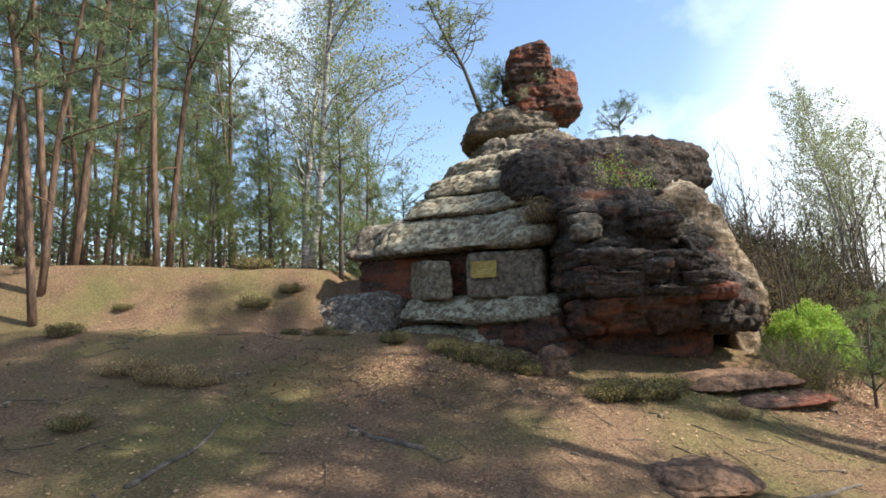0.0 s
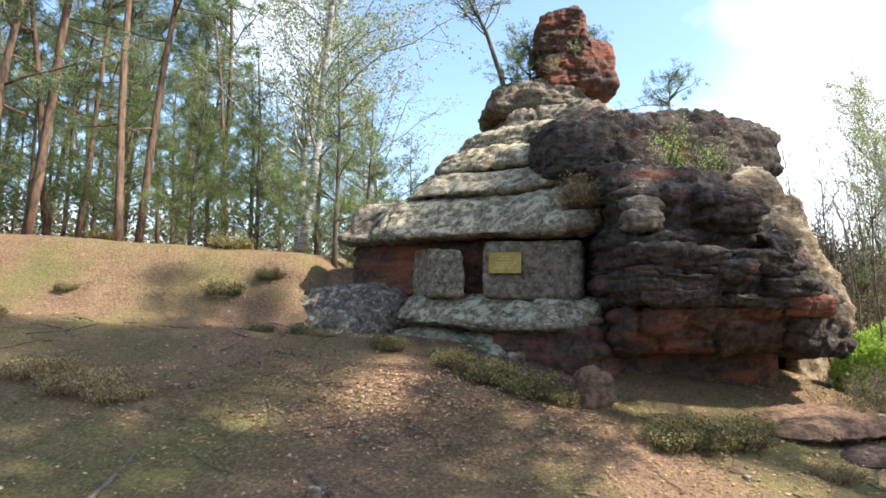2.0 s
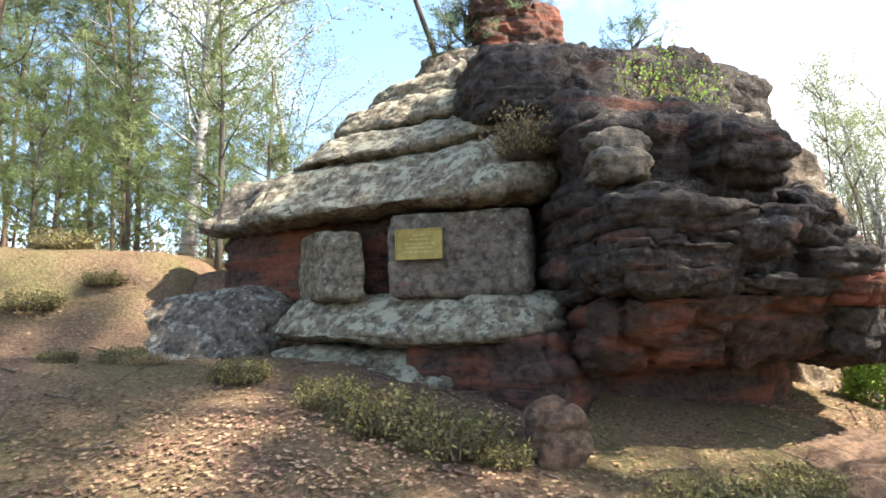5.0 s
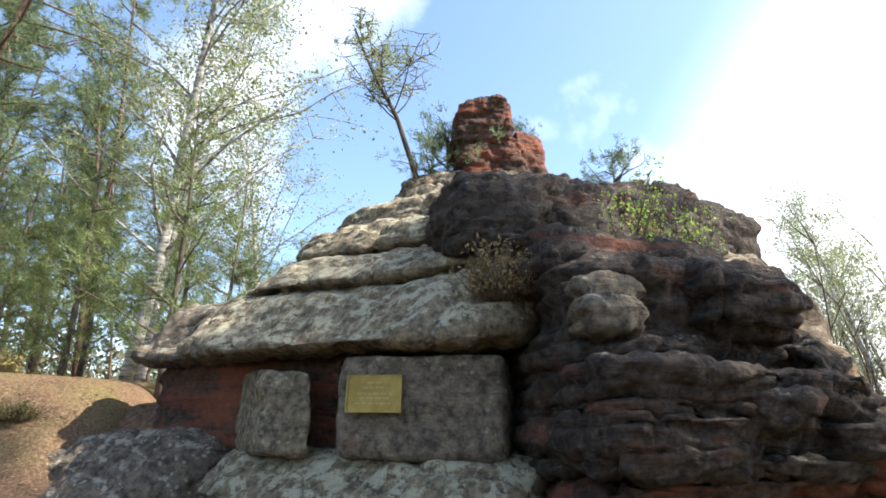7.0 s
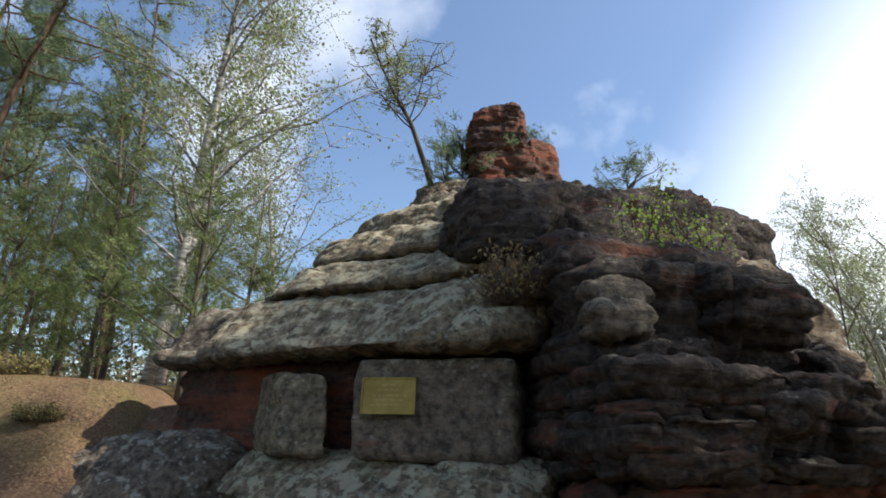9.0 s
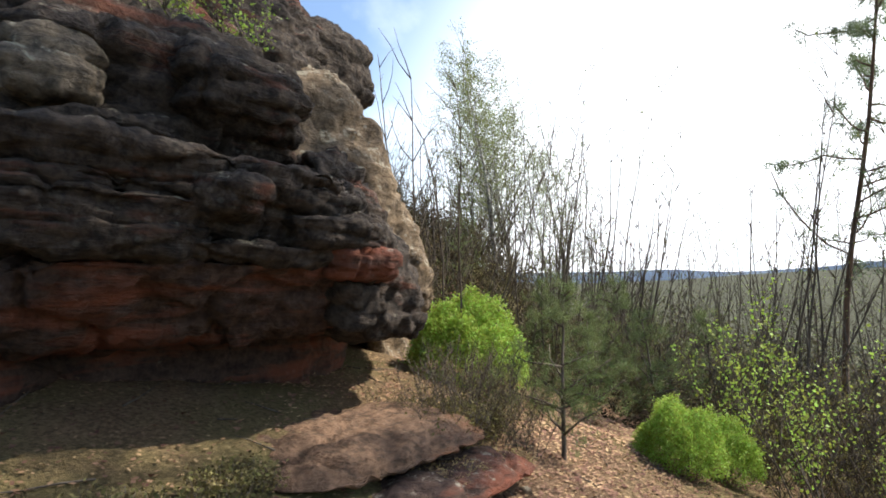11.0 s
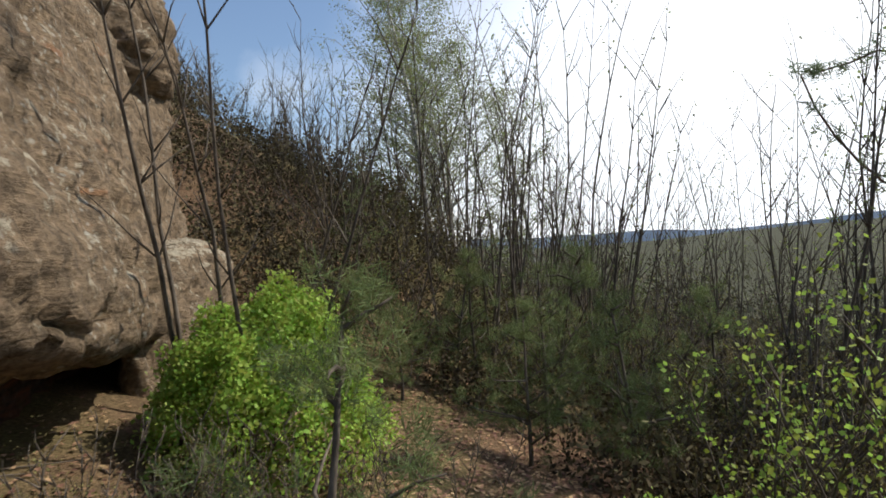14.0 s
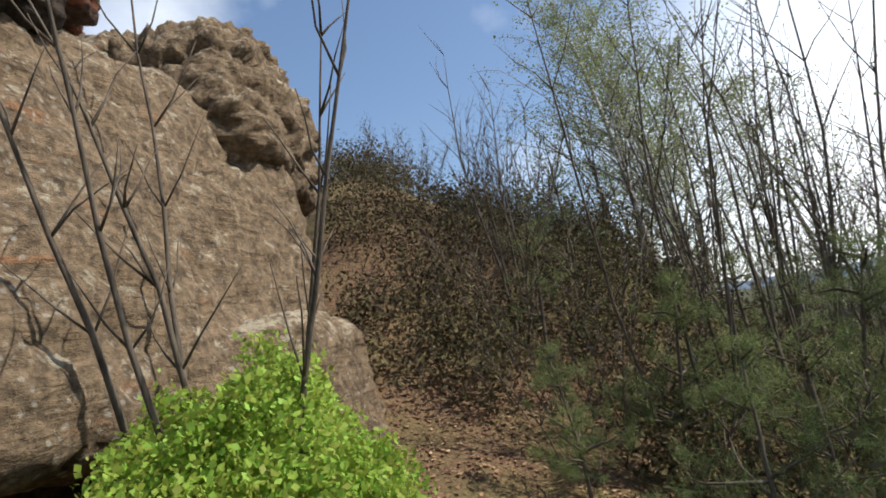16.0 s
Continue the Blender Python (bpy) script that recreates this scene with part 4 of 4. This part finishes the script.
# ---- tangled scrub of the hillside ----
scrub = [tree("scrub", *make_saplings(700 + k, 1.5, 18, 1.5, 0.014, pr * 2, 0.007, 0.4), BARK_GREY, HEATH, "tangled brown leafless scrub", "shrub", "hillside scrub") for k, pr in enumerate((2, 3, 1))]
for ob, (x, y) in zip(scrub, ((8.3, 12.2), (9.6, 11.2), (7.6, 13.6))):
    first_at(ob, x, y)
count = 0
while count < 150:
    az, r = rngs.uniform(8, 95), 5.5 + 22 * rngs.uniform() ** 1.3
    x, y = 3.5 + math.sin(radians(az)) * r, 5.5 + math.cos(radians(az)) * r
    if (x < 7.2 and y < 15) or (x < 8.2 and y > 7.8 and y < 10.5) or (y < 7.0 and x < 7.6) or (x < 9.0 and y < 13.5):
        continue
    stand(scrub[count % 3], x, y, rngs.uniform(0, 360), rngs.uniform(0.7, 1.5))
    count += 1

for x, y, s in ((4.45, 7.7, 0.43), (4.8, 7.95, 0.49), (4.2, 7.45, 0.38), (5.0, 8.3, 0.49), (4.6, 7.3, 0.34), (5.2, 8.0, 0.46), (4.9, 7.5, 0.41), (5.6, 8.3, 0.4), (4.0, 7.7, 0.25), (6.2, 8.6, 0.45)):
    stand(scrub[int(x * 10) % 3], x, y, rngs.uniform(0, 360), s)

# ---- brambles and undergrowth on the hillside ----
UNDERWOOD = simple_material("underwood", (0.045, 0.038, 0.022), (0.15, 0.122, 0.066), 1.2, 0.95, 0, None, 0.9, 0.15)
rngu = np.random.default_rng(52)
under = []
while len(under) < 5200:
    x, y = rngu.uniform(6.2, 19), rngu.uniform(7.5, 22)
    clump = noise.noise(Vector((x * 0.55, y * 0.55, 2.0)))
    if (x < 8.4 and y < 12.2) or (x < 9.4 and y < 8.6) or clump < -0.22:
        continue
    under.append((x, y, rolled(x, y) + rngu.uniform(0.0, 0.5 + 0.6 * max(clump, 0))))
uv, uf = leaves(rngu, under, 0.03, 0.16, 40, 2.2)
tagged(new("undergrowth", mesh_of("undergrowth", uv, uf, UNDERWOOD)), "dense dull brown bramble undergrowth on the hillside", "undergrowth", kind="stuff")

# ---- far woods ----
rngf = np.random.default_rng(31)
far_spots = []
for _ in range(5200):
    az, r = rngf.uniform(-70, 110), rngf.uniform(32, 80) if rngf.uniform() < 0.6 else rngf.uniform(75, 260)
    x, y = math.sin(radians(az)) * r + 3, math.cos(radians(az)) * r + 5
    far_spots.append((x, y))
fx = np.array(far_spots)
fr = np.hypot(fx[:, 0], fx[:, 1])
fz = ground_height(fx[:, 0], fx[:, 1])
fz = np.where(fr > 60, fz + 0.09 * np.clip(fr - 60, 0, 500) * (0.55 + 0.25 * np.sin(np.arctan2(fx[:, 0], fx[:, 1]) * 5 + 1)), fz)
crowns = np.column_stack([fx, fz + rngf.uniform(0.4, 3.6, len(fx))])
fv, ff = leaves(rngf, crowns, 0.2, 1.0, 55, 1.3)
tagged(new("far_woods", mesh_of("far_woods", fv, ff, FARWOOD)), "dim brown-green undergrowth of the far woods", "woods", kind="stuff")

# ---- skyline hills, the blue of haze put into their colour ----
hill_v, hill_f = [], []
for k in range(121):
    az = radians(-80 + 2 * k)
    h = 9 + 7 * noise.noise(Vector((az * 2.2, 3, 0))) + 3 * noise.noise(Vector((az * 7, 1, 0))) + 9 * math.exp(-((math.degrees(az) - 74) / 9) ** 2)
    for q, zz in ((520, -30), (560, h * 1.6), (700, h * 1.9)):
        hill_v.append((q * math.sin(az), q * math.cos(az), zz))
    if k:
        for q in range(2):
            c0 = 3 * (k - 1) + q
            hill_f.append((c0, c0 + 3, c0 + 4, c0 + 1))
HILL_HAZE = simple_material("hill_haze_blue", (0.1, 0.14, 0.2), (0.17, 0.22, 0.29), 0.02, 1.0, 0)
tagged(new("backdrop", mesh_of("backdrop", hill_v, hill_f, HILL_HAZE, True)), "distant wooded hills coloured with blue haze", "hills", kind="structure")

# ---- litter of dead leaves and twigs ----
rngl = np.random.default_rng(41)
lx = np.concatenate([rngl.uniform(-5, 7.5, 15000), rngl.normal(-0.1, 1.3, 6000), rngl.normal(5.6, 1.3, 9000), rngl.uniform(5.9, 9.5, 9000)])
ly = np.concatenate([rngl.uniform(0.8, 10.5, 15000), rngl.normal(6.6, 0.6, 6000), rngl.normal(7.6, 1.2, 9000), rngl.uniform(7.5, 14, 9000)])
lz = np.array([rolled(x, y) for x, y in zip(lx, ly)]) + 0.012
n_ = len(lx)
yaw, sz = rngl.uniform(0, 6.28, n_), rngl.uniform(0.008, 0.022, n_) * np.concatenate([np.ones(15000), np.full(6000, 1.05), np.full(9000, 1.3), np.full(9000, 1.6)])
tip = rngl.normal(0, 0.35, (n_, 2))
ux, uy = np.cos(yaw) * sz, np.sin(yaw) * sz
vx, vy = -np.sin(yaw) * sz * 0.55, np.cos(yaw) * sz * 0.55
ctr = np.column_stack([lx, ly, lz])
p0 = ctr + np.column_stack([-ux, -uy, np.abs(tip[:, 0]) * sz])
p1 = ctr + np.column_stack([vx, vy, tip[:, 1] * sz * 0.5 + 0.004])
p2 = ctr + np.column_stack([ux, uy, np.abs(tip[:, 1]) * sz])
p3 = ctr + np.column_stack([-vx, -vy, -tip[:, 1] * sz * 0.5 + 0.004])
lv = np.stack([p0, p1, p2, p3], 1).reshape(-1, 3)
k4 = np.arange(n_)[:, None] * 4
lf = np.concatenate([k4 + [0, 1, 3], k4 + [1, 2, 3]])
tagged(new("leaf_litter", mesh_of("leaf_litter", lv, lf, LITTER)), "scattered curled dead leaves on the forest floor", "leaves", kind="stuff")
twigs = []
for _ in range(420):
    x, y = rngl.uniform(-4.5, 7.5), rngl.uniform(1.2, 9.5)
    g = rngl.uniform(0, 6.28)
    ln = rngl.uniform(0.1, 0.45)
    line = bent(rngl, (x, y, 0), (math.cos(g), math.sin(g), 0), ln, 3, 0.12)
    line[:, 2] = [rolled(q[0], q[1]) + 0.012 for q in line]
    twigs.append((line, np.linspace(0.006, 0.002, 4)))
tagged(new("fallen_twigs", mesh_of("fallen_twigs", *tubes(twigs, 4), BARK_GREY, True)), "thin fallen twigs lying on the litter", "twigs", kind="stuff")

# ---- straw and fallen needles over the path ----
rngn = np.random.default_rng(43)
straws = 26000
sx_, sy_ = rngn.uniform(-7.5, 5.5, straws), rngn.uniform(1.6, 11.0, straws)
keep = np.array([noise.noise(Vector((x * 0.7, y * 0.7, 4.0))) > -0.12 for x, y in zip(sx_, sy_)])
sx_, sy_ = sx_[keep], sy_[keep]
base_pt = np.column_stack([sx_, sy_, [rolled(x, y) + 0.014 for x, y in zip(sx_, sy_)]])
g = rngn.uniform(0, 6.28, len(sx_))
along = np.column_stack([np.cos(g), np.sin(g), rngn.uniform(-0.05, 0.25, len(sx_))]) * rngn.uniform(0.03, 0.11, (len(sx_), 1))
across = np.column_stack([-np.sin(g), np.cos(g), np.zeros(len(sx_))]) * 0.0022
straw_v = np.stack([base_pt - across, base_pt + across, base_pt + along], 1).reshape(-1, 3)
tagged(new("fallen_straw", mesh_of("fallen_straw", straw_v, np.arange(len(straw_v)).reshape(-1, 3), DRY)), "pale straw and fallen needles strewn over the soil", "straw", kind="stuff")
